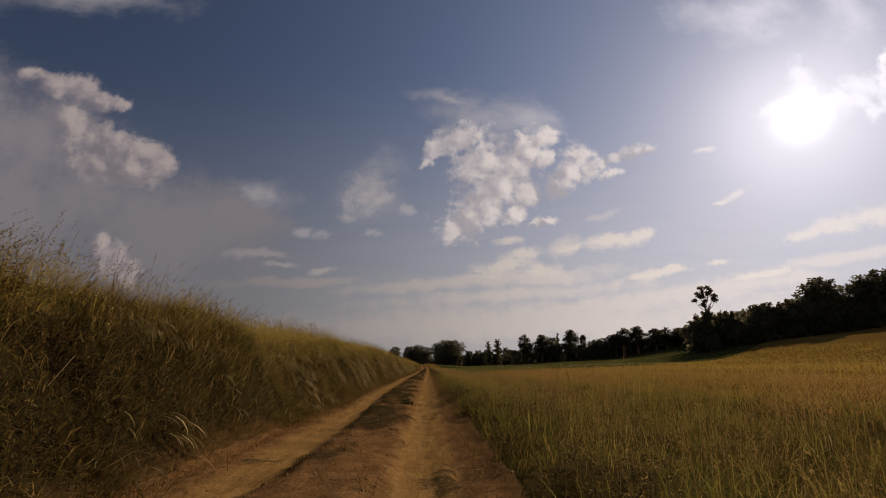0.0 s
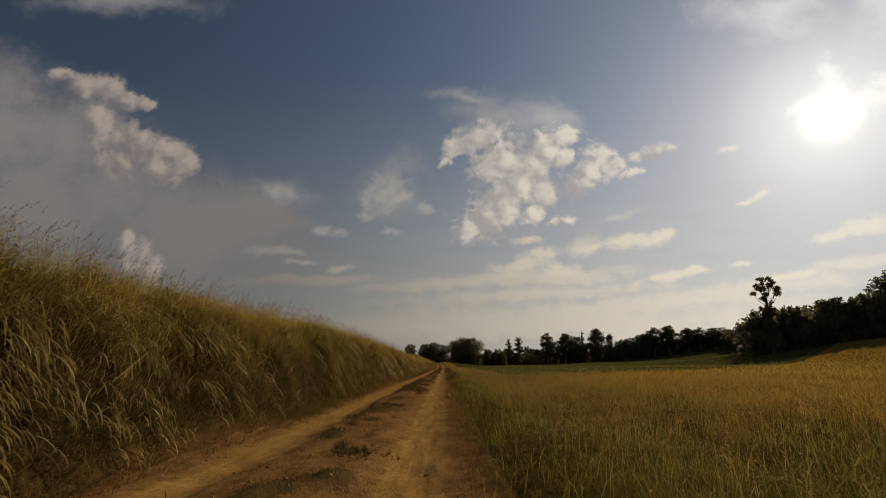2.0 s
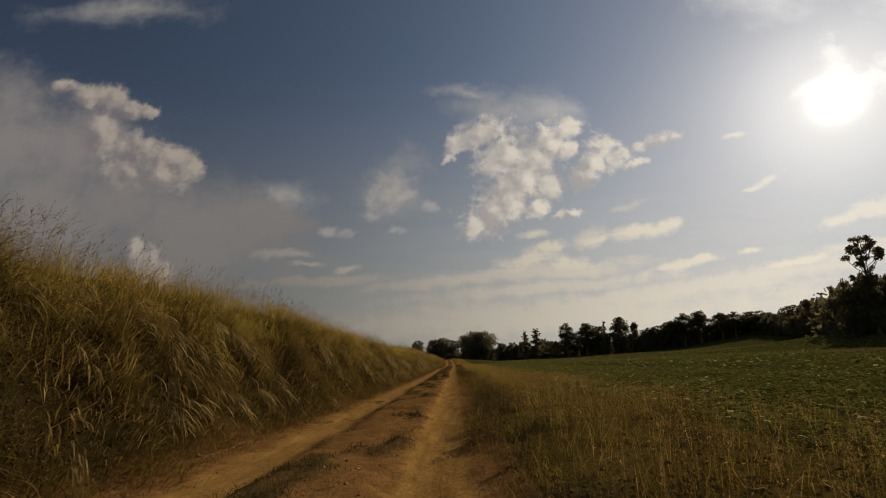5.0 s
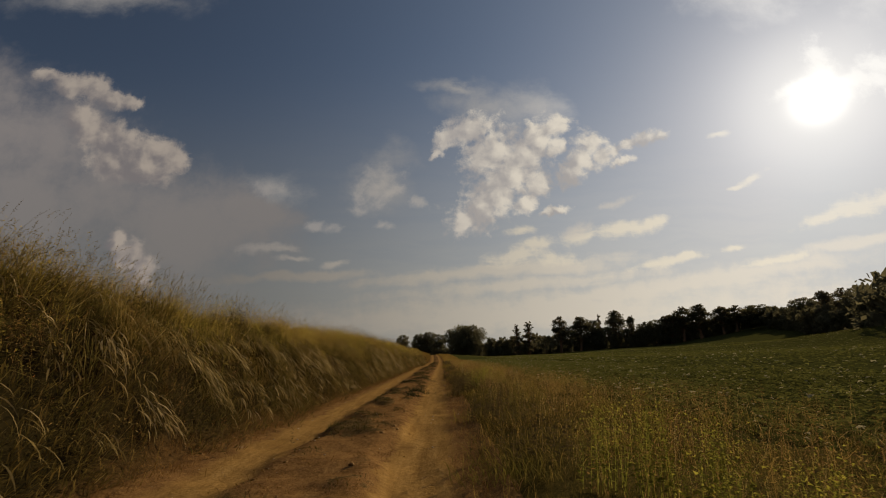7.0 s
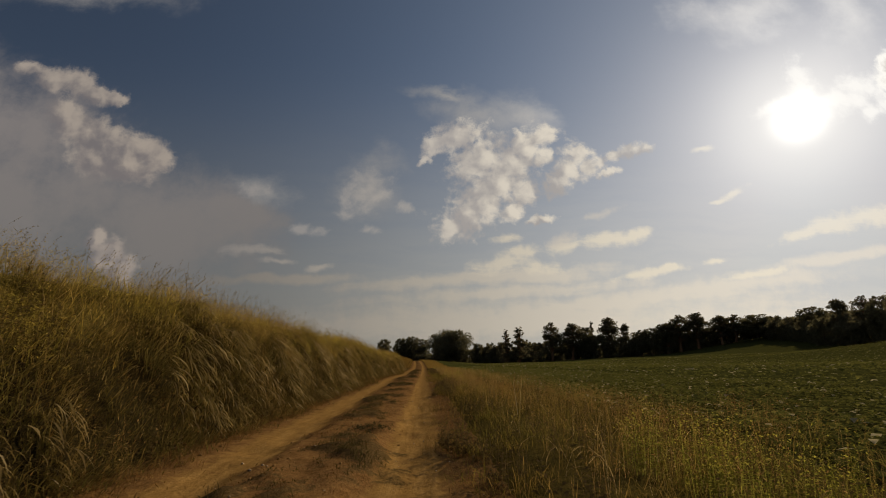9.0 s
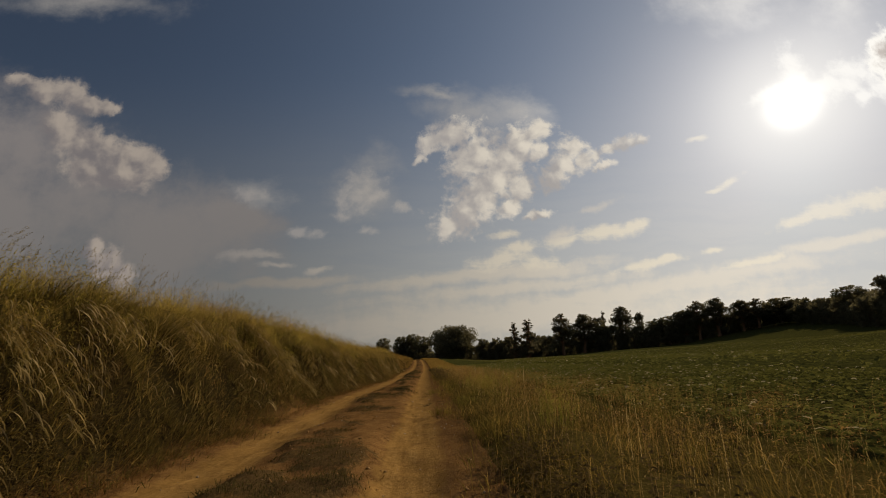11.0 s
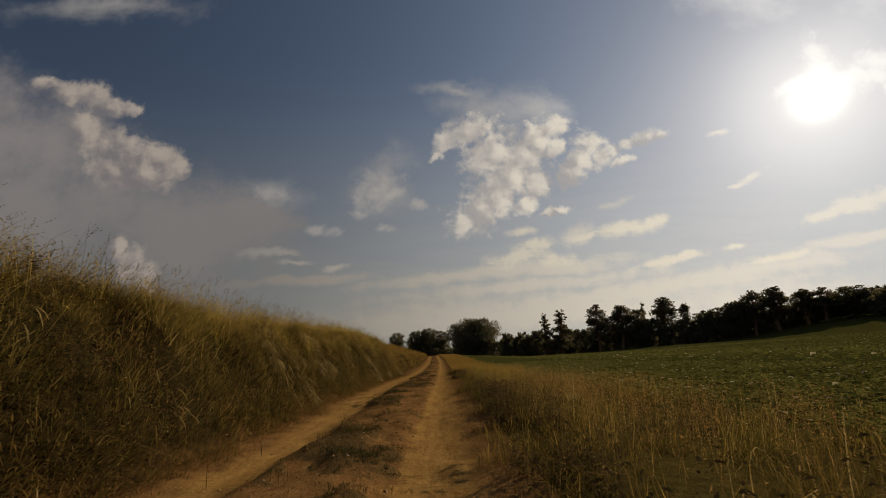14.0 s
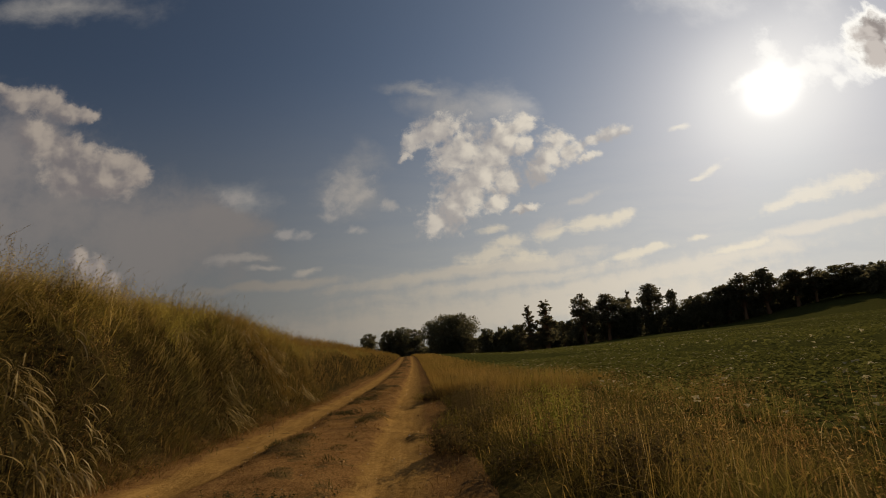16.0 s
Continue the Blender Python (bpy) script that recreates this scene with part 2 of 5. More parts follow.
def finish(n, colour, rough=0.9, bump=None, strength=0.3, dist=0.02, through_light=0.0, spec=0.3):
    ins = {"Base Color": colour, "Roughness": rough, "Specular IOR Level": spec}
    if bump is not None:
        ins["Normal"] = n.add("ShaderNodeBump", {"Strength": strength, "Distance": dist, "Height": bump})
    s = n.add("ShaderNodeBsdfPrincipled", ins)
    if through_light:
        t = n.add("ShaderNodeBsdfTranslucent", {0: colour})
        s = n.add("ShaderNodeMixShader", {0: through_light, 1: s, 2: t})
    n.add("ShaderNodeOutputMaterial", {0: s})


def rgb(r, g, b):
    return (r, g, b, 1.0)


def grass_material(name, stops, patch, patch_scale=0.35, amount=0.6, light=0.5):
    """Blades that differ one from the next, with patches of another tone."""
    m, n = material(name)
    isle = n.add("ShaderNodeNewGeometry", out=8)
    place = n.add("ShaderNodeTexCoord", out=3)
    along = n.add("ShaderNodeUVMap")
    uv = n.tree.nodes.new("ShaderNodeSeparateXYZ")
    n.tree.links.new(along, uv.inputs[0])
    c = n.ramp(isle, *stops)
    f = n.step(n.noise(place, patch_scale, 3.0), 0.42, 0.62, 0.0, amount)
    c = n.mix(f, c, patch)
    straw = n.mix(n.math("MULTIPLY", n.math("POWER", uv.outputs[1], 2.0), 0.35), c, rgb(0.40, 0.28, 0.09))
    finish(n, straw, 0.8, through_light=light, spec=0.0)
    return m


def ground_material():
    m, n = material("field_soil")
    place = n.add("ShaderNodeTexCoord", out=3)
    plan = n.tree.nodes.new("ShaderNodeSeparateXYZ")
    n.tree.links.new(n.add("ShaderNodeUVMap"), plan.inputs[0])
    x, y = plan.outputs[0], plan.outputs[1]
    big, mid, small = n.noise(place, 0.06, 4.0), n.noise(place, 0.9, 5.0), n.noise(place, 9.0, 6.0, 0.65)
    tiny = n.noise(n.vec("MULTIPLY", place, (70.0, 40.0, 28.0)), 1.0, 4.0, 0.7, warp=0.6)
    thatch = n.math("ADD", n.math("MULTIPLY", tiny, 0.6), n.math("MULTIPLY", small, 0.4))
    wob = n.math("MULTIPLY", n.math("SUBTRACT", mid, 0.5), 1.4)
    gold = n.ramp(n.math("ADD", n.math("MULTIPLY", small, 0.6), n.math("MULTIPLY", big, 0.4)), (0.3, (0.10, 0.066, 0.02)), (0.55, (0.20, 0.13, 0.035)), (0.75, (0.30, 0.20, 0.06)))
    rows = n.add("ShaderNodeTexWave", {"Vector": place, "Scale": 0.62, "Distortion": 1.5, "Detail": 2.0}, out=1)
    green = n.ramp(n.math("ADD", n.math("MULTIPLY", small, 0.7), n.math("MULTIPLY", rows, 0.3)), (0.3, (0.034, 0.036, 0.013)), (0.55, (0.06, 0.067, 0.021)), (0.8, (0.10, 0.105, 0.034)))
    edge = n.math("SUBTRACT", n.math("SUBTRACT", y, 49.5), n.math("MULTIPLY", x, 1.05))
    crop = n.math("MULTIPLY", n.step(n.math("ADD", edge, wob), -0.4, 0.4), n.step(n.math("ADD", x, wob), 3.4, 4.2))
    under = n.ramp(thatch, (0.32, (0.022, 0.018, 0.008)), (0.5, (0.075, 0.062, 0.02)), (0.62, (0.13, 0.10, 0.034)), (0.74, (0.21, 0.15, 0.055)))
    right = n.mix(crop, n.mix(n.step(n.math("ADD", x, n.math("MULTIPLY", wob, 2.0)), 6.0, 13.0), under, gold), green)
    # bank soil near black: the shade in hollows between tufts is in its colour
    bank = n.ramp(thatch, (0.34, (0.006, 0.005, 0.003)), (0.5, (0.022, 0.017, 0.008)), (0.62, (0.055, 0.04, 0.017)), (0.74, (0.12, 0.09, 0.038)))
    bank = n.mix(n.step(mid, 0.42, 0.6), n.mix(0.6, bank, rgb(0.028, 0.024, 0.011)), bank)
    litter = n.ramp(thatch, (0.34, (0.045, 0.027, 0.012)), (0.5, (0.12, 0.070, 0.030)), (0.68, (0.22, 0.132, 0.057)))
    bank = n.mix(n.step(n.math("ADD", x, n.math("MULTIPLY", wob, 0.2)), -2.80, -2.58, 0.0, 0.6), bank, litter)
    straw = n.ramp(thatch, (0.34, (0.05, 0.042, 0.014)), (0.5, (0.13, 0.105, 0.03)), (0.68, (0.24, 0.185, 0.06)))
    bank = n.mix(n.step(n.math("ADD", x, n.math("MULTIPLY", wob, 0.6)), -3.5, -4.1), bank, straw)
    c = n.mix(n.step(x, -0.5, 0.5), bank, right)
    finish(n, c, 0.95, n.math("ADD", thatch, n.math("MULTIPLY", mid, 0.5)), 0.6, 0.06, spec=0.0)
    return m


def track_material():
    m, n = material("sandy_track")
    place = n.add("ShaderNodeTexCoord", out=3)
    wear = n.add("ShaderNodeUVMap")
    uv = n.tree.nodes.new("ShaderNodeSeparateXYZ")
    n.tree.links.new(wear, uv.inputs[0])
    across = uv.outputs[0]
    mid, small = n.noise(place, 1.6, 5.0, 0.6), n.noise(place, 22.0, 6.0, 0.65)
    blot = n.noise(place, 4.5, 5.0, 0.65)
    grit = n.add("ShaderNodeTexVoronoi", {"Vector": place, "Scale": 55.0}, out=0)
    long = n.noise(n.vec("MULTIPLY", place, (9.0, 0.7, 1.0)), 1.0, 5.0, 0.6)
    husk = n.noise(n.vec("MULTIPLY", place, (60.0, 26.0, 1.0)), 1.0, 3.0, 0.7, warp=1.2)
    wob = n.math("ADD", n.math("MULTIPLY", n.math("SUBTRACT", mid, 0.5), 0.32), n.math("MULTIPLY", n.math("SUBTRACT", blot, 0.5), 0.28))
    xw = n.math("ADD", across, wob)
    rut_l = n.math("MULTIPLY", n.step(xw, -2.34, -2.16), n.step(xw, -1.80, -1.64, 1.0, 0.0))
    rut_r = n.math("MULTIPLY", n.step(xw, -0.60, -0.44), n.step(xw, 0.02, 0.22, 1.0, 0.0))
    sand = n.ramp(n.math("ADD", n.math("MULTIPLY", small, 0.5), n.math("MULTIPLY", long, 0.5)), (0.32, (0.165, 0.098, 0.034)), (0.5, (0.27, 0.167, 0.060)), (0.70, (0.38, 0.25, 0.10)))
    sand = n.mix(n.step(blot, 0.5, 0.7, 0.0, 0.45), sand, rgb(0.17, 0.095, 0.038))
    litter = n.ramp(n.math("ADD", n.math("MULTIPLY", husk, 0.6), n.math("MULTIPLY", blot, 0.4)), (0.34, (0.08, 0.044, 0.019)), (0.5, (0.18, 0.104, 0.043)), (0.68, (0.31, 0.19, 0.082)))
    c = n.mix(n.math("MAXIMUM", rut_l, rut_r), litter, sand)
    thatch = n.ramp(husk, (0.3, (0.022, 0.019, 0.011)), (0.5, (0.05, 0.041, 0.021)), (0.7, (0.11, 0.08, 0.038)))
    c = n.mix(n.step(n.math("ADD", uv.outputs[1], n.math("MULTIPLY", n.math("SUBTRACT", blot, 0.5), 2.2)), -0.05, 0.3, 0.0, 0.75), c, thatch)
    c = n.mix(n.step(grit, 0.0, 0.16, 0.35, 0.0), c, rgb(0.45, 0.36, 0.24))
    rim = n.step(xw, 0.30, 0.62)
    c = n.mix(n.math("MULTIPLY", rim, 0.8), c, n.ramp(husk, (0.32, (0.04, 0.028, 0.015)), (0.52, (0.09, 0.058, 0.029)), (0.72, (0.17, 0.108, 0.05))))
    relief = n.math("ADD", n.math("ADD", n.math("MULTIPLY", small, 0.8), n.math("MULTIPLY", long, 0.5)), n.math("MULTIPLY", blot, 1.2))
    finish(n, c, 0.95, relief, 0.4, 0.04, spec=0.0)
    return m


def leaf_material(name, a, b, light=0.3, rough=0.5, glint_above=2.0, gloss=0.0):
    m, n = material(name)
    isle = n.add("ShaderNodeNewGeometry", out=8)
    place = n.add("ShaderNodeTexCoord", out=3)
    c = n.mix(isle, rgb(*a), rgb(*b))
    c = n.mix(n.step(n.noise(place, 0.5, 3.0), 0.4, 0.65, 0.0, 0.4), c, rgb(*[q * 0.6 for q in a]))
    # a few leaves coloured pale, as painted glints of light
    c = n.mix(n.math("GREATER_THAN", isle, glint_above), c, rgb(0.52, 0.48, 0.32))
    finish(n, c, rough, through_light=light, spec=gloss)
    return m


def bark_material(name, a, b):
    m, n = material(name)
    place = n.add("ShaderNodeTexCoord", out=3)
    f = n.noise(n.vec("MULTIPLY", place, (6.0, 6.0, 1.2)), 1.0, 5.0, 0.65)
    finish(n, n.mix(f, rgb(*a), rgb(*b)), 0.9, f, 0.7, 0.05)
    return m


BANK_GRASS = grass_material("bank_grass", ((0.0, (0.05, 0.045, 0.017)), (0.4, (0.165, 0.132, 0.04)), (0.72, (0.33, 0.245, 0.082)), (1.0, (0.58, 0.46, 0.20))), rgb(0.085, 0.086, 0.027), 0.8, 0.65)
# yellow-green brow grass, its colour raised to carry the light on the crest
BROW_LIT = grass_material("brow_grass", ((0.0, (0.16, 0.14, 0.03)), (0.4, (0.31, 0.235, 0.052)), (0.75, (0.44, 0.325, 0.085)), (1.0, (0.56, 0.43, 0.17))), rgb(0.31, 0.28, 0.055), light=0.68)
BANK_FLECK = grass_material("bank_grass_heads", ((0.0, (0.075, 0.058, 0.02)), (0.6, (0.19, 0.138, 0.046)), (1.0, (0.46, 0.345, 0.15))), rgb(0.12, 0.11, 0.03))
FAR_GRASS = grass_material("far_dry_grass", ((0.0, (0.15, 0.095, 0.028)), (0.5, (0.25, 0.155, 0.045)), (1.0, (0.38, 0.25, 0.08))), rgb(0.20, 0.15, 0.035), 0.08, light=0.4)
RED_HAZE = grass_material("flowering_grass_heads", ((0.0, (0.15, 0.078, 0.034)), (0.5, (0.27, 0.15, 0.056)), (1.0, (0.40, 0.27, 0.11))), rgb(0.20, 0.16, 0.042), 0.25, light=0.6)
VERGE_GRASS = grass_material("verge_grass", ((0.0, (0.055, 0.05, 0.014)), (0.45, (0.135, 0.103, 0.027)), (0.8, (0.235, 0.163, 0.044)), (1.0, (0.36, 0.25, 0.08))), rgb(0.14, 0.138, 0.028), amount=0.7, light=0.48)
FIELD_GRASS = grass_material("meadow_grass", ((0.0, (0.20, 0.142, 0.026)), (0.5, (0.36, 0.25, 0.045)), (1.0, (0.48, 0.34, 0.085))), rgb(0.26, 0.205, 0.038), 0.1)
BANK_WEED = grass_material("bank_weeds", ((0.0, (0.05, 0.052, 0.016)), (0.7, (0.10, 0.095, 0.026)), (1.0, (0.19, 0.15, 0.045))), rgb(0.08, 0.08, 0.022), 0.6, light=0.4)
# darker grass tone: the shade low on the bank is in its colour
BANK_SHADED = grass_material("shaded_foot_grass", ((0.0, (0.045, 0.042, 0.015)), (0.5, (0.115, 0.090, 0.029)), (1.0, (0.28, 0.19, 0.065))), rgb(0.08, 0.075, 0.024), 0.7)
GREEN_GRASS = grass_material("green_grass", ((0.0, (0.095, 0.11, 0.022)), (0.6, (0.20, 0.20, 0.038)), (1.0, (0.36, 0.31, 0.08))), rgb(0.18, 0.185, 0.035))
LOW_GRASS = grass_material("short_grass", ((0.0, (0.028, 0.032, 0.014)), (0.6, (0.062, 0.062, 0.027)), (1.0, (0.14, 0.11, 0.05))), rgb(0.04, 0.042, 0.018), 0.8, light=0.25)
DRY_GRASS = grass_material("dry_grass", ((0.0, (0.14, 0.075, 0.028)), (0.6, (0.25, 0.14, 0.052)), (1.0, (0.36, 0.22, 0.09))), rgb(0.18, 0.095, 0.036), 0.8, light=0.25)
SEED_HEAD = grass_material("seed_heads", ((0.0, (0.20, 0.14, 0.05)), (0.5, (0.36, 0.27, 0.11)), (1.0, (0.62, 0.49, 0.25))), rgb(0.36, 0.29, 0.10))
PALE_HEAD = grass_material("pale_seed_heads", ((0.0, (0.09, 0.068, 0.03)), (0.45, (0.23, 0.178, 0.085)), (0.8, (0.44, 0.36, 0.20)), (1.0, (0.70, 0.60, 0.38))), rgb(0.22, 0.19, 0.08), 0.5, 0.5)
# the palest few crop leaves imitate sparkle by colour
CROP_LEAF = leaf_material("crop_leaves", (0.115, 0.124, 0.032), (0.245, 0.245, 0.073), 0.4, 0.7, 0.955, 0.0)
TREE_LEAF = leaf_material("tree_leaves", (0.13, 0.125, 0.08), (0.19, 0.18, 0.11), 0.5)
PINE_LEAF = leaf_material("pine_needles", (0.13, 0.12, 0.08), (0.19, 0.175, 0.11), 0.5)
WEED_LEAF = leaf_material("weed_leaves", (0.17, 0.185, 0.036), (0.32, 0.31, 0.06), 0.6)
WEED_DARK = leaf_material("weed_foliage", (0.075, 0.060, 0.030), (0.17, 0.125, 0.058), 0.42)
TRACK_WEED = leaf_material("trodden_weed_leaves", (0.035, 0.040, 0.020), (0.085, 0.082, 0.040), 0.3)
FLOWER = leaf_material("yellow_flowers", (0.30, 0.29, 0.045), (0.44, 0.41, 0.08), 0.5)
PALE_FLOWER = leaf_material("pale_flowers", (0.5, 0.42, 0.42), (0.62, 0.55, 0.52), 0.3)
BARK = bark_material("bark", (0.06, 0.045, 0.03), (0.16, 0.12, 0.085))
PINE_BARK = bark_material("pine_bark", (0.11, 0.06, 0.035), (0.26, 0.15, 0.08))
CLOD = bark_material("soil_clod", (0.17, 0.095, 0.03), (0.30, 0.175, 0.065))
STONE = bark_material("pebble_stone", (0.25, 0.19, 0.13), (0.48, 0.40, 0.30))

# ---- the lie of the land ----
rng = np.random.default_rng(7)


def smooth(a, b, t):
    s = np.clip((np.asarray(t, float) - a) / (b - a), 0, 1)
    return s * s * (3 - 2 * s)


def value_noise(x, y, seed=0):
    """Smooth noise from -1 to 1, one cell a metre."""
    x, y = np.asarray(x, float), np.asarray(y, float)
    i, j = np.floor(x).astype(np.int64), np.floor(y).astype(np.int64)
    fx, fy = x - i, y - j
    fx, fy = fx * fx * (3 - 2 * fx), fy * fy * (3 - 2 * fy)

    def cell(a, b):
        h = (a * 374761393 + b * 668265263 + seed * 974711) & 0xFFFFFFFF
        h = ((h ^ (h >> 13)) * 1274126177) & 0xFFFFFFFF
        return ((h ^ (h >> 16)) & 0xFFFF) / 32767.5 - 1

    low = cell(i, j) * (1 - fx) + cell(i + 1, j) * fx
    high = cell(i, j + 1) * (1 - fx) + cell(i + 1, j + 1) * fx
    return low * (1 - fy) + high * fy


def axis(y):
    """How far the track has bent to the left by y."""
    return -3.0 * (np.clip(np.asarray(y, float) - 165, 0, 175) / 150) ** 2


FIELD_X = (4, 20, 50, 84, 100, 120, 135, 150, 165, 190, 230, 340)
FIELD_Z = (0, 0.6, 1.05, 2.7, 3.5, 4.6, 5.9, 7.6, 10.1, 15.2, 19.0, 25.0)
RUT_Y = (-10, 5, 15, 20, 33, 48, 66, 86, 105, 120, 127, 132, 146, 155, 163, 180)
RUT_X = (-1.95, -1.9, -1.88, -2.08, -2.1, -2.16, -2.05, -1.97, -2.1, -2.3, -2.45, -2.3, -1.9, -2.3, -2.33, -2.1)
BANK_Y = (-5, 3, 8, 14, 22, 30, 38, 46, 54, 64, 74, 82, 90, 98, 108, 118, 128, 138, 148, 158, 168, 180)
BANK_TALL = (2.45, 2.31, 2.12, 2.0, 2.36, 2.3, 2.53, 2.61, 2.54, 2.55, 2.44, 2.1, 1.97, 2.37, 2.44, 2.32, 2.7, 2.32, 2.04, 2.33, 2.7, 2.27)


def plan_shift(X, y):
    """How far the place X of the straight plan lies from its own x at y: the track bends, and its left side widens and narrows."""
    X, y = np.asarray(X, float), np.asarray(y, float)
    rut = np.interp(y, RUT_Y, RUT_X) + 2.0
    near = np.clip((-0.6 - X) / 1.4, 0, 1)
    far = np.clip((-2.0 - X) / 0.6, 0, 1)
    return axis(y) + rut * near - 0.27 * far


def tussock(X, y):
    """Humps and hollows of the overgrown bank."""
    return 0.24 * value_noise(X * 1.5, y * 1.1, 31) + 0.13 * value_noise(X * 3.4, y * 2.6, 32)


def land(X, y):
    """Height of the ground; X is measured from the track's axis."""
    X, y = np.asarray(X, float), np.asarray(y, float)
    rise = 2.2 * smooth(172, 310, y) - 3.0 * smooth(320, 420, y)
    s = np.clip(-2.6 - X + 0.18 * value_noise(y * 0.35, X * 0.2, 3), 0, None)
    tall = np.interp(y, BANK_Y, BANK_TALL) + 0.05 * value_noise(y * 0.45, X * 0.3, 5)
    cut = np.interp(s, (0, 0.3, 0.5, 0.85, 1.35, 2.2, 3.6, 5.5), (0, 0.13, 0.31, 0.54, 0.74, 0.88, 0.985, 1.0))
    soft = 1 - np.exp(-(s / 1.2) ** 1.3)
    k = smooth(-0.35, 0.35, value_noise(y * 0.17, y * 0.0 + 2.0, 14))
    tall = tall * (1 - 0.82 * smooth(180, 300, y))
    bank = tall * (cut * k + soft * (1 - k)) + 0.012 * np.clip(s - 4, 0, 150)
    field = np.interp(X, FIELD_X, FIELD_Z) + 5.0 * smooth(58, 130, X) * (1 - smooth(175, 240, y))
    verge = 0.13 * np.exp(-((X - 1.3) / 0.8) ** 2)
    bumps = (0.05 * value_noise(X * 0.8, y * 0.8, 6) + 0.05 * value_noise(X * 2.1, y * 1.9, 33) * smooth(12, 5, X)) * smooth(0.5, 2, np.abs(X + 1.1) - 1.2)
    bumps = bumps + (tussock(X, y) + 0.08) * smooth(-2.75, -3.2, X) * (1 - 0.75 * smooth(-3.7, -4.5, X)) * smooth(-7.5, -5.5, X)
    swell = 0.35 * value_noise(X * 0.03, y * 0.03, 7) * smooth(8, 40, np.abs(X))
    return rise * (1 - smooth(5, 22, X)) + bank + field + verge + bumps + swell


def mat(X, y):
    """Where low matted plants cover the strip between the ruts (above nought)."""
    strip = 0.9 * np.exp(-((X + 1.34) / 0.36) ** 4) + 0.62 * np.exp(-((X + 0.80) / 0.22) ** 2) - 0.90
    return strip + 0.80 * value_noise(X * 1.5, y * 0.65, 21) + 0.60 * value_noise(X * 3.6, y * 1.9, 22)


def track_height(X, y):
    wander = 0.12 * value_noise(y * 0.7, X * 0.0, 71) + 0.07 * value_noise(y * 2.3, X * 0.0, 72)
    ruts = -0.05 * np.exp(-((X + 2.0) / 0.34) ** 2) - 0.05 * np.exp(-((X + 0.22) / 0.34) ** 2)
    crown = (0.055 + 0.03 * value_noise(X * 1.5, y * 0.6, 8)) * smooth(-1.86, -1.50, X + wander) * (1 - smooth(-0.72, -0.45, X + wander))
    crown = crown + 0.04 * smooth(0.0, 0.35, mat(X, y))
    fine = 0.020 * value_noise(X * 3.5, y * 2.6, 9) + 0.010 * value_noise(X * 8, y * 5, 10)
    return land(X, y) + ruts + crown + fine


def height(X, y):
    inside = smooth(-2.7, -2.5, X) * (1 - smooth(0.55, 0.75, X))
    return land(X, y) * (1 - inside) + track_height(X, y) * inside


# ---- mesh helpers ----
def triangles(name, co, tris, mat, uv=None, kind="", label="", category="", parent=None, flat=True):
    """One mesh from arrays of corners and triangles."""
    me = bpy.data.meshes.new(name)
    co, tris = np.asarray(co, np.float32), np.asarray(tris, np.int32)
    me.vertices.add(len(co))
    me.vertices.foreach_set("co", co.ravel())
    me.loops.add(tris.size)
    me.loops.foreach_set("vertex_index", tris.ravel())
    me.polygons.add(len(tris))
    me.polygons.foreach_set("loop_start", np.arange(0, tris.size, 3, dtype=np.int32))
    if uv is not None:
        layer = me.uv_layers.new(name="UVMap")
        layer.data.foreach_set("uv", np.asarray(uv, np.float32)[tris.ravel()].ravel())
    me.update(calc_edges=True)
    if not flat:
        me.polygons.foreach_set("use_smooth", np.ones(len(tris), bool))
    me.materials.append(mat)
    ob = new(name, me)
    if parent is not None:
        ob.parent = parent
    return tagged(ob, label, category, "", kind)


def sheet(name, X, y, mat, z_of, label, category, cover=None):
    """A grid over the land, with X across and y along."""
    gx, gy = np.meshgrid(X, y)
    z = z_of(gx, gy)
    co = np.stack([gx + plan_shift(gx, gy), gy, z], -1).reshape(-1, 3)
    w, h = len(X), len(y)
    a = (np.arange(h - 1)[:, None] * w + np.arange(w - 1)[None]).ravel()
    tris = np.concatenate([np.stack([a, a + 1, a + w + 1], 1), np.stack([a, a + w + 1, a + w], 1)])
    uv = np.stack([gx.ravel(), gy.ravel() if cover is None else cover(gx, gy).ravel()], 1)
    return triangles(name, co, tris, mat, uv, "structure", label, category, flat=False)


def part(name, co, tris, mat, parent, label="", uv=None):
    return triangles(name, co, tris, mat, uv, "", label, "", parent)


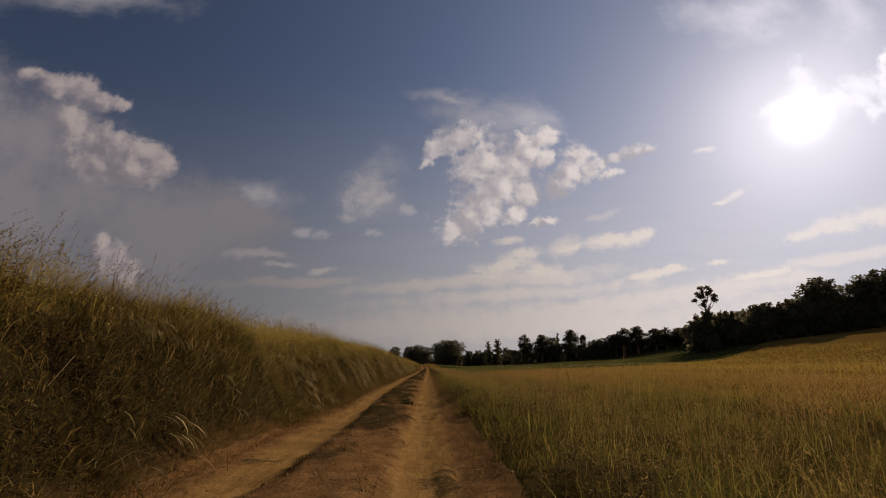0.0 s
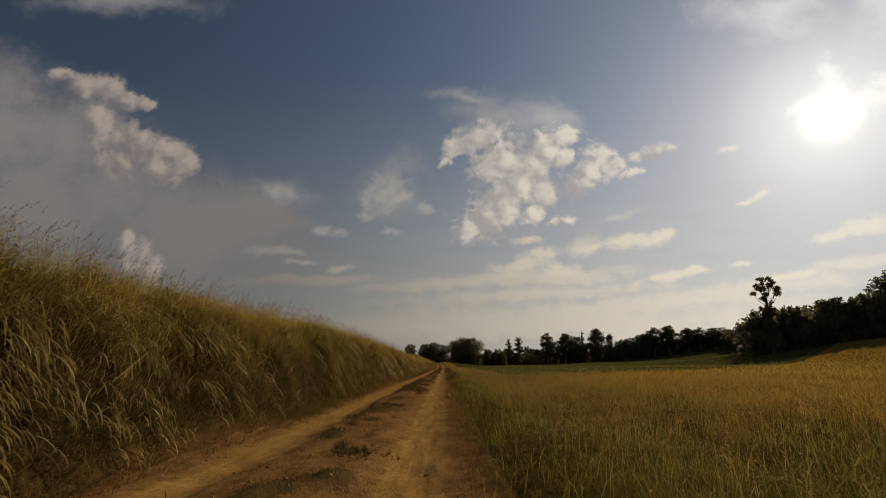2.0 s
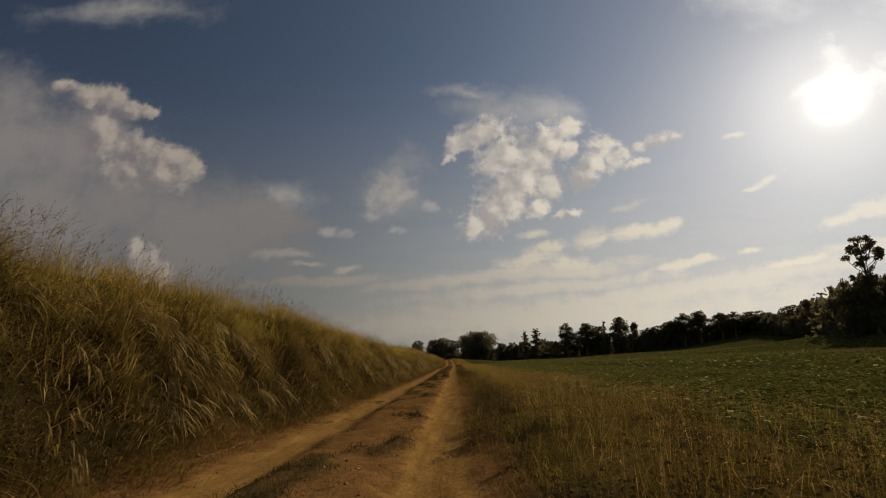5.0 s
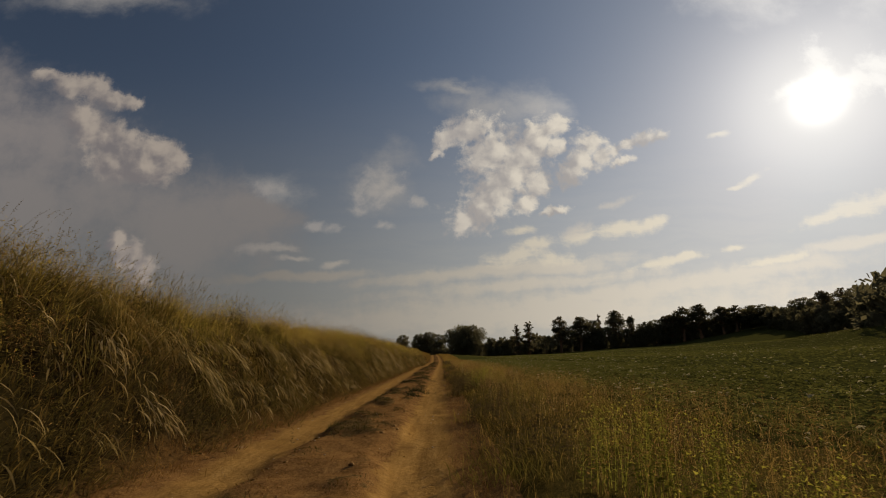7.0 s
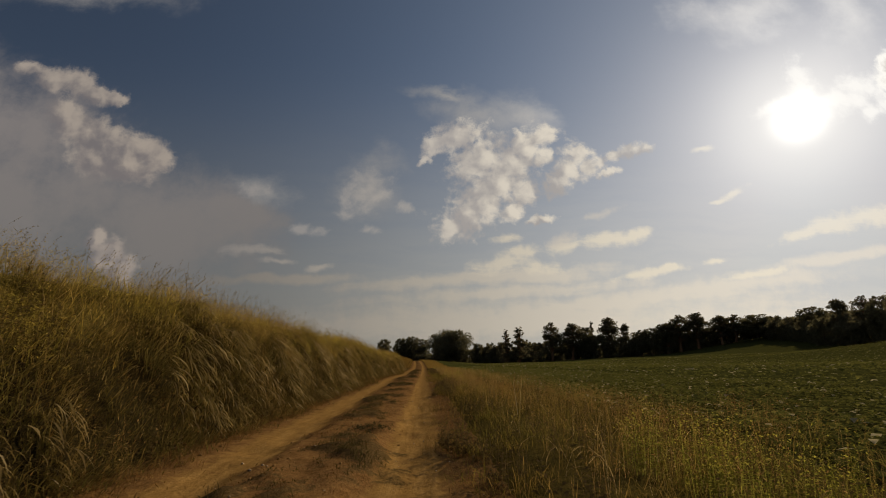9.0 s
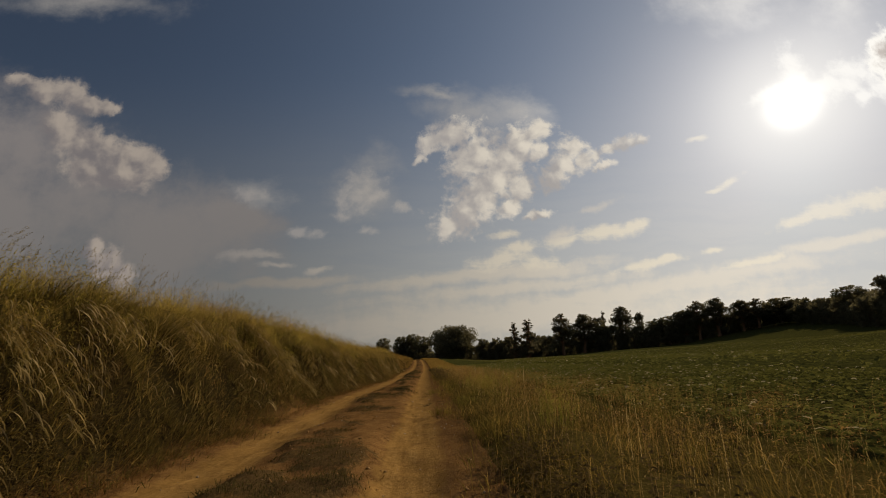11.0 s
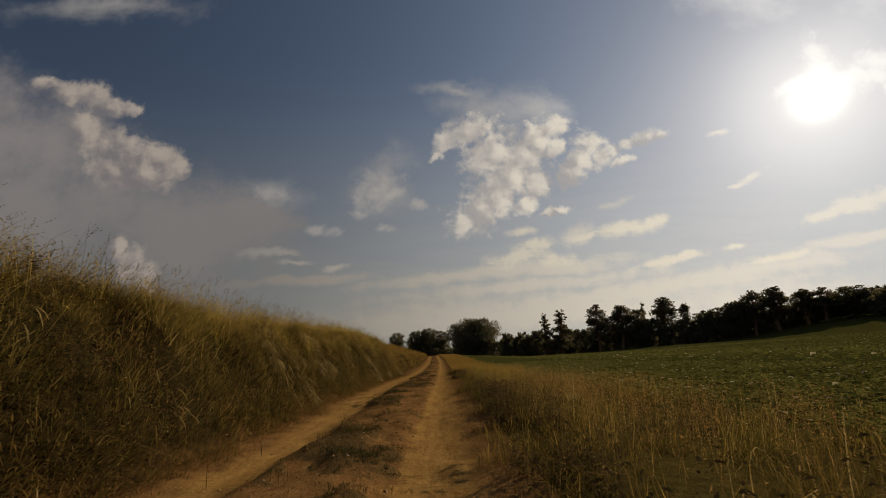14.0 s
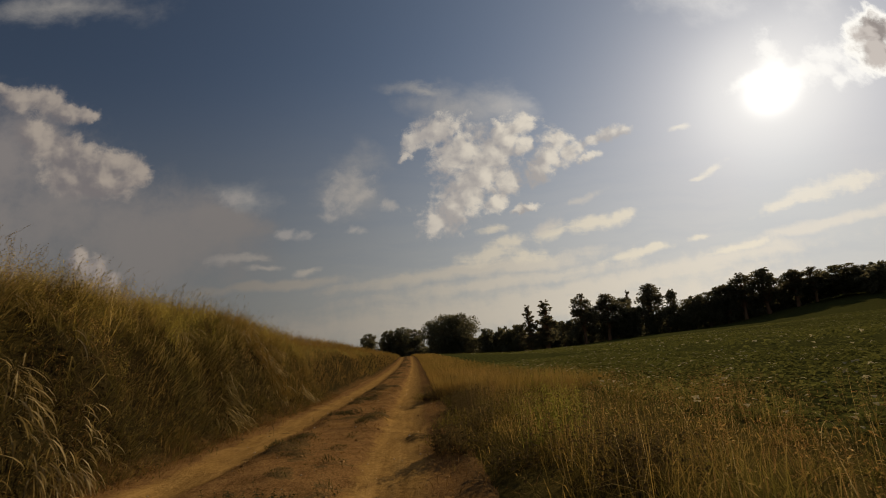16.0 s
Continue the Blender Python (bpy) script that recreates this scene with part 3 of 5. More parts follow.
def blades(name, X, y, h, w, mat, label, category, lean, turn, drop=0.0, simple=False):
    """Grass: bent, tapering blades that grow at (X, y); turn is the way they lean (radians), lean how far."""
    n = len(X)
    h, w, lean, turn = (np.broadcast_to(np.asarray(q, float), n) for q in (h, w, lean, turn))
    z0 = height(X, y) - 0.03 - drop
    root = np.stack([X + plan_shift(X, y), y, z0], 1)
    way = np.stack([np.cos(turn), np.sin(turn), np.zeros(n)], 1)
    face = turn + np.pi / 2 + rng.normal(0, 0.6, n)
    side = np.stack([np.cos(face), np.sin(face), np.zeros(n)], 1)
    up = np.array([0, 0, 1.0])

    def at(t):
        return root + up * (h * (t - 0.55 * lean * t * t))[:, None] + way * (h * lean * t ** 1.7)[:, None]

    half = (side * w[:, None]) / 2
    m, tip = at(0.55), at(1.0)
    r = rng.random(n)
    if simple:
        co = np.stack([root, m - half, m + half, tip], 1).reshape(-1, 3)
        b = (np.arange(n) * 4)[:, None]
        uv = np.stack([np.repeat(r, 4), np.tile([0, 0.5, 0.5, 1.0], n)], 1)
        return triangles(name, co, np.concatenate([b + [0, 2, 1], b + [1, 2, 3]]), mat, uv, "stuff", label, category)
    co = np.stack([root - half, root + half, m - half * 0.8, m + half * 0.8, tip], 1).reshape(-1, 3)
    b = (np.arange(n) * 5)[:, None]
    tris = np.concatenate([b + [0, 1, 3], b + [0, 3, 2], b + [2, 3, 4]])
    uv = np.stack([np.repeat(r, 5), np.tile([0, 0, 0.55, 0.55, 1.0], n)], 1)
    return triangles(name, co, tris, mat, uv, "stuff", label, category)


def seed_stems(name, X, y, h, mat, label, category, lean, turn, size=0.05, count=7):
    """Tall stems with a loose, nodding seed head."""
    n = len(X)
    h, lean, turn = (np.broadcast_to(np.asarray(q, float), n) for q in (h, lean, turn))
    root = np.stack([X + plan_shift(X, y), y, height(X, y) - 0.03], 1)
    way = np.stack([np.cos(turn), np.sin(turn), np.zeros(n)], 1)
    side = np.stack([-np.sin(turn), np.cos(turn), np.zeros(n)], 1)
    up = np.array([0, 0, 1.0])

    def at(t):
        return root + up * (h * (t - 0.4 * lean * t ** 3))[:, None] + way * (h * lean * t ** 2.4)[:, None]

    co, tris, k = [], [], 0
    levels = [at(0.0), at(0.5), at(0.82), at(1.0)]
    ws = [0.0013, 0.0011, 0.0009, 0.0006]
    strip = []
    for q, wd in zip(levels, ws):
        strip += [q - side * wd, q + side * wd]
    co.append(np.stack(strip, 1).reshape(-1, 3))
    b = (np.arange(n) * 8)[:, None]
    for i in range(0, 6, 2):
        tris += [b + [i, i + 1, i + 3], b + [i, i + 3, i + 2]]
    k = n * 8
    for j in range(count):
        t = 0.84 + 0.16 * j / (count - 1)
        p0 = at(t)
        spin = rng.random(n) * 6.283
        out = way * np.cos(spin)[:, None] * 0.5 + side * np.sin(spin)[:, None] * 0.6 + way * 0.3
        s = size * (1.25 - 0.6 * j / count) * rng.uniform(0.7, 1.3, n)
        tip = p0 + out * s[:, None] - up * (s * rng.uniform(-0.5, 0.6, n))[:, None]
        mid = (p0 + tip) / 2
        wide = np.cross(tip - p0, rng.normal(0, 1, (n, 3)))
        wide = wide / (np.linalg.norm(wide, axis=1, keepdims=True) + 1e-9) * (size * 0.15)
        co.append(np.stack([p0, mid - wide + (tip - mid) * 0.5, tip + wide], 1).reshape(-1, 3))
        c = (k + np.arange(n) * 3)[:, None]
        tris.append(c + [0, 1, 2])
        k += n * 3
    co = np.concatenate(co)
    uv = np.full((len(co), 2), 0.5)
    return triangles(name, co, np.concatenate(tris), mat, uv, "stuff", label, category)


def panicles(name, X, y, h, mat, label, count=9, spread=0.035, size=0.012):
    """Loose grass heads: a cloud of small husks on a thin stem."""
    n = len(X)
    root = np.stack([X + plan_shift(X, y), y, height(X, y)], 1)
    tip = root + np.stack([rng.normal(0, 0.13, n) * h, rng.normal(0, 0.13, n) * h, h], 1)
    a = rng.random(n) * 6.28
    side = np.stack([np.cos(a), np.sin(a), np.zeros(n)], 1) * 0.0009
    low = root + (tip - root) * 0.3
    stem = np.stack([low - side, low + side, tip], 1).reshape(-1, 3)
    f = rng.random((n, count, 1)) ** 0.7
    c = tip[:, None] - (tip - low)[:, None] * 0.55 * f + rng.normal(0, spread, (n, count, 3)) * (0.25 + f) * np.array([1, 1, 0.6])
    d = rng.normal(0, size, (n, count, 1, 3)) * np.array([-1.0, 1.0, 0.0])[:, None] + rng.normal(0, size * 0.35, (n, count, 3, 3))
    co = np.concatenate([stem, (c[:, :, None] + d).reshape(-1, 3)])
    uv = np.full((len(co), 2), 0.3)
    return triangles(name, co, np.arange(len(co)).reshape(-1, 3), mat, uv, "stuff", label, "grass")


def plumes(name, X, y, h, mat, label, category, turn, fat=1.0, hang=(0.1, 0.7, 2.2, 3.1), droop=1.3):
    """Arching stems whose long soft seed heads hang down."""
    n = len(X)
    way = np.stack([np.cos(turn), np.sin(turn), np.zeros(n)], 1)
    face = turn + np.pi / 2 + rng.normal(0, 0.7, n)
    side = np.stack([np.cos(face), np.sin(face), np.zeros(n)], 1)
    up = np.array([0, 0, 1.0])
    p = np.stack([X + plan_shift(X, y), y, height(X, y) - 0.03], 1)
    first, last = rng.uniform(hang[0], hang[1], n), rng.uniform(hang[2], hang[3], n)
    head = rng.uniform(0.0025, 0.0065, n) * fat
    wide = (0.0014, 0.0012, 0.0014, 0.7, 1.0, 0.6)
    strip = []
    for k in range(6):
        w = (head * wide[k] if k > 2 else np.full(n, wide[k]))[:, None]
        strip += [p - side * w, p + side * w]
        bend = first + (last - first) * (k / 5) ** droop
        p = p + (h / 6)[:, None] * (way * np.sin(bend)[:, None] + up * np.cos(bend)[:, None])
    strip.append(p)
    co = np.stack(strip, 1).reshape(-1, 3)
    b = (np.arange(n) * 13)[:, None]
    tris = []
    for i in range(0, 10, 2):
        tris += [b + [i, i + 1, i + 3], b + [i, i + 3, i + 2]]
    tris.append(b + [10, 11, 12])
    uv = np.stack([np.repeat(rng.random(n), 13), np.tile(np.repeat([0, 0.17, 0.33, 0.5, 0.67, 0.83, 1.0], [2, 2, 2, 2, 2, 2, 1]), n)], 1)
    return triangles(name, co, np.concatenate(tris), mat, uv, "stuff", label, category)


def leafy_stems(X, y, h, leaves, size):
    """Corners and triangles of upright stems with small leaves: stems, leaves, and the tops of the stems."""
    n = len(X)
    z0 = height(X, y) - 0.02
    root = np.stack([X + plan_shift(X, y), y, z0], 1)
    tip = root + np.stack([rng.normal(0, 0.08, n) * h, rng.normal(0, 0.08, n) * h, h], 1)
    t = rng.random(n) * 6.28
    side = np.stack([np.cos(t), np.sin(t), np.zeros(n)], 1) * 0.003
    stem_co = np.stack([root - side, root + side, tip], 1).reshape(-1, 3)
    stem_tris = (np.arange(n) * 3)[:, None] + [0, 1, 2]
    co, tris, k = [], [], 0
    for j in range(leaves):
        f = (0.15 + 0.85 * (j + rng.random(n)) / leaves)[:, None]
        p = root + (tip - root) * f
        a = rng.random(n) * 6.28
        s = (size * rng.uniform(0.6, 1.3, n) * (1.25 - 0.7 * f[:, 0]))[:, None]
        out = np.stack([np.cos(a), np.sin(a), rng.uniform(-0.1, 0.7, n)], 1)
        acr = np.stack([-np.sin(a), np.cos(a), rng.normal(0, 0.3, n)], 1)
        m, e = p + out * s * 0.55, p + out * s - np.array([0, 0, 0.25]) * s
        co.append(np.stack([p, m - acr * s * 0.2, m + acr * s * 0.2, e], 1).reshape(-1, 3))
        q = (k + np.arange(n) * 4)[:, None]
        tris += [q + [0, 1, 2], q + [1, 3, 2]]
        k += n * 4
    return (stem_co, stem_tris), (np.concatenate(co), np.concatenate(tris)), tip


def weeds(name, X, y, h, mat, label, leaves=12, size=0.07):
    (c0, t0), (c1, t1), _ = leafy_stems(X, y, h, leaves, size)
    return triangles(name, np.concatenate([c0, c1]), np.concatenate([t0, t1 + len(c0)]), mat, None, "stuff", label, "weeds")


def ragged(y):
    """The verge's edge wanders over the track."""
    return 0.28 * value_noise(y * 0.4, y * 0.0, 61) + 0.20 * value_noise(y * 1.5, y * 0.0, 62) - 0.06


def tufted(n, x0, x1, y0, y1, per=14, spread=0.13):
    """Scatter in tufts; gives X, y and a number that is the same for a whole tuft."""
    m = max(1, n // per)
    cx, cy = rng.uniform(x0, x1, m), rng.uniform(y0, y1, m)
    k = rng.integers(0, m, n)
    return cx[k] + rng.normal(0, spread, n), cy[k] + rng.normal(0, spread, n), rng.random(m)[k], rng.random(m)[k]


# ---- ground and track ----
def steps(*spans):
    """Places from a to b by a step, span after span."""
    out = [np.arange(a, b, s) for a, b, s in spans]
    return np.concatenate(out)


GROUND = ground_material()
far_x = np.array([170, 220, 300, 420, 600, 900, 1400, 2200, 3200.0])
ground_x = np.concatenate([-far_x[::-1], steps((-140, -40, 12), (-40, -10, 2.5), (-10, -5.6, 0.4), (-5.6, -2.4, 0.2), (-2.4, 6, 0.3), (6, 20, 0.7), (20, 60, 2.5), (60, 150, 6)), far_x[far_x > 150]])
ground_y = np.concatenate([[-3200, -1500, -700, -300, -120, -60, -30], steps((-12, 180, 0.42), (180, 320, 2.5), (320, 480, 6)), [520, 600, 720, 900, 1200, 1700, 2400, 3400]])


def ground_height(X, y):
    inside = smooth(-2.65, -2.4, X) * (1 - smooth(0.45, 0.7, X))
    return land(X, y) - 0.16 * inside


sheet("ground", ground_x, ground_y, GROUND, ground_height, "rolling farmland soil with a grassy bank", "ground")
track_x = steps((-2.72, 0.8, 0.06))
track_y = steps((-4, 180, 0.13), (180, 420, 1.2))


def road_height(X, y):
    lip = 0.14 * (1 - smooth(-2.72, -2.5, X)) + 0.12 * smooth(0.55, 0.75, X)
    return track_height(X, y) - lip


sheet("dirt_track", track_x, track_y, track_material(), road_height, "sandy farm track with two worn wheel ruts", "road", mat)

# ---- grass ----
END = 178


def bank_grass():
    # tufts that hang down the steep face, each tuft combed one way
    n = 170000
    X, y, a, b = tufted(n, -4.5, -2.66, -5, END, 60, 0.10)
    keep = tussock(X, y) + rng.normal(0, 0.05, n) > -0.02
    X, y, a, b = X[keep], y[keep], a[keep], b[keep]
    n = len(X)
    up = smooth(-2.5, -3.5, X)
    h = (0.20 + 0.30 * up) * rng.uniform(0.5, 1.2, n) * (0.6 + 0.8 * b)
    turn = rng.normal(-0.25, 0.3, n) + (a - 0.5) * 1.7
    lean = np.clip(rng.normal(1.05, 0.3, n) + 0.3 * (b - 0.5), 0.2, 1.8)
    blades("hanging_bank_grass", X, y, h, rng.uniform(0.004, 0.010, n), BANK_GRASS, "long sun-bleached grass hanging down the bank", "grass", lean, turn)
    # the foot of the face, where shade is put into the grass colour
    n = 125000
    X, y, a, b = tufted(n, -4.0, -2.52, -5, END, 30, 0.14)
    blades("shaded_foot_grass", X, y, rng.uniform(0.12, 0.34, n) * (0.6 + 0.4 * smooth(-2.4, -2.9, X)), rng.uniform(0.007, 0.015, n), BANK_SHADED, "grass at the foot of the bank, its shade put into a dull olive brown", "grass", np.clip(rng.normal(0.9, 0.35, n), 0.1, 1.8), rng.normal(-0.1, 0.5, n) + (a - 0.5) * 2.0, simple=True)
    n = 14000
    X, y, a, b = tufted(n, -2.85, -2.40, -5, END, 24, 0.11)
    blades("dry_foot_grass", X, y, rng.uniform(0.08, 0.26, n), rng.uniform(0.004, 0.008, n), DRY_GRASS, "dead reddish grass at the foot of the bank", "grass", np.clip(rng.normal(1.0, 0.4, n), 0.1, 1.8), rng.normal(0, 1.0, n), simple=True)
    # grass over the track edge, in the same tone darkened for shade
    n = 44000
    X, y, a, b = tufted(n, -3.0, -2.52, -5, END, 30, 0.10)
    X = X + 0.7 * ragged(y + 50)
    blades("overhanging_foot_grass", X, y, rng.uniform(0.12, 0.38, n), rng.uniform(0.004, 0.008, n), BANK_SHADED, "ragged dry grass leaning over the track edge", "grass", np.clip(rng.normal(1.0, 0.4, n), 0.1, 1.8), rng.normal(0, 0.5, n) + (a - 0.5) * 2.0)
    n = 66000
    X, y, a, b = tufted(n, -5.8, -3.55, -5, END, 26, 0.12)
    h = 0.47 * rng.uniform(0.5, 1.2, n) * (0.7 + 0.6 * b)
    turn = rng.normal(0.0, 0.8, n) + (a - 0.5) * 2.0
    lean = np.clip(rng.normal(0.7, 0.3, n), 0.05, 1.5)
    blades("bank_grass", X, y, h, rng.uniform(0.004, 0.010, n), BROW_LIT, "tall yellow-green grass on the brow of the bank", "grass", lean, turn)
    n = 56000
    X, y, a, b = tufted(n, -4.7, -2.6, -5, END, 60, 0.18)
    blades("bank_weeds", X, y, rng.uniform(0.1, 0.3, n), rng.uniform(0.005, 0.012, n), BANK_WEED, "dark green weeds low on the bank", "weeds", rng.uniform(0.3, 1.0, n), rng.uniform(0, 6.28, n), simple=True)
    n = 20000
    X, y, a, b = tufted(n, -11, -5.8, -5, END + 10, 14, 0.2)
    blades("grass_on_bank_top", X, y, rng.uniform(0.4, 0.8, n), rng.uniform(0.008, 0.016, n), BROW_LIT, "tall yellowing grass on top of the bank", "grass", rng.uniform(0.1, 0.6, n), rng.uniform(0, 6.28, n), simple=True)
    n = 34000
    y = END - 6 + (420 - END) * rng.random(n) ** 2.3
    X = rng.uniform(-9, -2.7, n)
    blades("far_bank_grass", X, y, rng.uniform(0.35, 0.8, n), rng.uniform(0.7, 1.3, n) * (0.008 + 0.0004 * (y - END + 6)), FAR_GRASS, "distant golden grass along the bank", "grass", rng.uniform(0.2, 1.0, n), rng.normal(0, 1.0, n), simple=True)
    # heads against the sky
    n = 3500
    X, y, a, b = tufted(n, -5.3, -3.9, -4, END, 6, 0.2)
    plumes("brow_seed_plumes", X, y, rng.uniform(0.45, 0.85, n) * (0.8 + 0.4 * b), BANK_FLECK, "nodding seed heads along the crest of the bank", "grass", rng.normal(0.2, 0.8, n), 0.75, (0.0, 0.2, 0.9, 2.2))
    n = 9000
    X, y, a, b = tufted(n, -5.5, -3.7, -4, END, 8, 0.22)
    seed_stems("bank_seed_stems", X, y, rng.uniform(0.5, 0.95, n) * (0.75 + 0.4 * b), BANK_FLECK, "tall grass stems with nodding seed heads", "grass", rng.uniform(0.1, 0.5, n), rng.normal(0.2, 0.7, n), 0.026, 18)
    n = 27000
    X, y, a, b = tufted(n, -5.0, -3.25, -4, END, 16, 0.16)
    panicles("brow_grass_heads", X, y, rng.uniform(0.3, 0.62, n) * (0.8 + 0.4 * b), BROW_LIT, "fine yellow-green grass heads on the bank's brow", 9, 0.045, 0.010)
    n = 16000
    X, y, a, b = tufted(n, -4.2, -2.7, -4, END, 22, 0.13)
    panicles("bank_grass_heads", X, y, rng.uniform(0.1, 0.32, n) * (0.7 + 0.6 * b), BANK_FLECK, "fine brown and straw-coloured grass heads on the bank", 9, 0.035, 0.010)
    n = 30000
    X, y, a, b = tufted(n, -5.2, -2.8, -4, END + 20, 20, 0.2)
    panicles("bank_reddish_heads", X, y, rng.uniform(0.25, 0.5, n) * (0.8 + 0.4 * b), RED_HAZE, "fine reddish-gold flowering grass heads over the bank", 7, 0.04, 0.009)
    # pale heads in combed clumps
    n = 46000
    X, y, a, b = tufted(n, -4.2, -2.78, -4, END, 30, 0.09)
    keep = value_noise(X * 0.9, y * 0.45, 41) + 0.4 * value_noise(X * 2.0, y * 1.6, 42) + rng.normal(0, 0.08, n) > -0.05
    X, y, a, b = X[keep], y[keep], a[keep], b[keep]
    n = len(X)
    plumes("hanging_seed_plumes", X, y, rng.uniform(0.30, 0.52, n) * (0.65 + 0.7 * b), PALE_HEAD, "straw-pale seed heads hanging over the bank", "grass", rng.normal(-0.25, 0.22, n) + (a - 0.5) * 1.2, 1.6, (0.6, 1.2, 2.5, 3.0), 0.75)
    n = 420
    X, y = rng.uniform(-3.9, -2.7, n), rng.uniform(-4, END, n)
    blades("dead_stalks", X, y, rng.uniform(0.5, 1.0, n), rng.uniform(0.005, 0.009, n), SEED_HEAD, "bleached dead stalks fallen across the bank", "grass", rng.uniform(1.0, 1.7, n), rng.normal(-0.3, 1.0, n))


def verge_grass():
    n = 108000
    X, y, a, b = tufted(n, 0.0, 1.0, -5, END, 38, 0.0)
    X, y = 0.55 + 4.0 * np.clip(X, 0, 1) ** 1.5 + rng.normal(0, 0.12, n), y + rng.normal(0, 0.12, n)
    X = X + ragged(y) * smooth(2.0, 0.8, X)
    h = (0.16 + 0.34 * smooth(0.5, 1.7, X)) * rng.uniform(0.45, 1.15, n) * (0.45 + 1.05 * b)
    blades("verge_grass", X, y, h, rng.uniform(0.0025, 0.006, n), VERGE_GRASS, "tall dry brown-green grass on the verge", "grass", np.clip(rng.normal(0.85, 0.35, n), 0.05, 1.7), a * 6.28 + rng.normal(0, 0.9, n))
    n = 24000
    y = END - 6 + (420 - END) * rng.random(n) ** 2.3
    X = 0.5 + 4.3 * rng.random(n) ** 1.3
    blades("far_verge_grass", X, y, rng.uniform(0.3, 0.6, n), rng.uniform(0.7, 1.3, n) * (0.008 + 0.0004 * (y - END + 6)), FAR_GRASS, "distant golden grass beside the track", "grass", rng.uniform(0.1, 0.5, n), rng.uniform(0, 6.28, n), simple=True)
    n = 26000
    X, y, a, b = tufted(n, 0.6, 4.4, -4, END, 40, 0.15)
    blades("verge_undergrowth", X, y, rng.uniform(0.1, 0.26, n), rng.uniform(0.008, 0.015, n), VERGE_GRASS, "short matted grass under the verge", "grass", rng.uniform(0.6, 1.5, n), rng.uniform(0, 6.28, n), simple=True)
    n = 24000
    X, y, a, b = tufted(n, 1.0, 4.9, -4, END, 14, 0.2)
    keep = (y > 50) | (rng.random(n) < 0.85)
    X, y = X[keep], y[keep]
    panicles("verge_grass_heads", X, y, rng.uniform(0.35, 0.62, len(X)), RED_HAZE, "fine reddish-brown flowering grass heads over the verge", 12, 0.04, 0.006)
    # pale seed husks, strewn to imitate the sparkle of light in the grass
    n = 7000
    X, y = 1.0 + 6.0 * rng.random(n) ** 1.3, rng.uniform(-4, END, n)
    keep = (X < 4.8) | (y < 46)
    X, y = X[keep], y[keep]
    panicles("pale_grass_heads", X, y, rng.uniform(0.2, 0.58, len(X)), SEED_HEAD, "scattered pale husks catching the light in the grass", 6, 0.03, 0.005)
    X = np.concatenate([rng.uniform(1.5, 3.4, 14), (1.9, 2.05, 2.35, 2.6, 2.8, 3.0, 3.3, 3.45)])
    y = np.concatenate([rng.uniform(7.0, 13.5, 14), (34.5, 34.9, 34.6, 35.1, 34.4, 35.3, 49.2, 49.4)])
    h = np.concatenate([rng.uniform(1.05, 1.35, 14), (1.45, 1.2, 1.25, 1.1, 1.0, 1.05, 1.1, 1.0)])
    n = len(X)
    plumes("tall_weed_stalks", X, y, h, BANK_FLECK, "tall reddish weed stalks above the verge grass", "weeds", rng.uniform(0, 6.28, n), 1.7, (0.0, 0.08, 0.15, 0.6))
    X, y = np.array((0.97, 1.05, 2.6, 1.9)), np.array((95.7, 96.1, 124.0, 160.5))
    plumes("pale_dry_stalks", X, y, np.array((0.92, 0.75, 0.85, 0.8)), PALE_HEAD, "single tall bleached grass stalks beside the track", "grass", rng.uniform(0, 6.28, 4), 1.5, (0.0, 0.08, 0.1, 0.4))
    n = 1500
    X, y = rng.uniform(1.2, 5.5, n), rng.uniform(-4, END, n)
    seed_stems("verge_seed_stems", X, y, rng.uniform(0.4, 0.72, n), SEED_HEAD, "thin pale grass stems with seed heads", "grass", rng.uniform(0.05, 0.5, n), rng.uniform(0, 6.28, n), 0.022, 8)
    n = 52000
    X, y, a, b = tufted(n, 0.8, 8.5, -4, 52, 24, 0.15)
    blades("green_verge_grass", X, y, rng.uniform(0.18, 0.50, n), rng.uniform(0.004, 0.008, n), GREEN_GRASS, "fresh green grass growing through the verge", "grass", np.clip(rng.normal(0.9, 0.35, n), 0.05, 1.6), a * 6.28 + rng.normal(0, 0.8, n), simple=True)
    n = 2200
    X, y, a, b = tufted(n, 1.1, 5.0, -4, END, 6, 0.2)
    plumes("verge_seed_plumes", X, y, rng.uniform(0.4, 0.72, n), SEED_HEAD, "fine pale seed heads nodding over the verge", "grass", rng.uniform(0, 6.28, n), 0.7)
    n = 22000
    X, y, a, b = tufted(n, 0.45, 1.3, -5, END, 30, 0.10)
    X = X + ragged(y)
    blades("verge_edge_grass", X, y, rng.uniform(0.12, 0.36, n), rng.uniform(0.004, 0.009, n), VERGE_GRASS, "dull brown-green grass along the edge of the track", "grass", np.clip(rng.normal(0.7, 0.35, n), 0.1, 1.5), rng.normal(2.6, 1.3, n), simple=True)


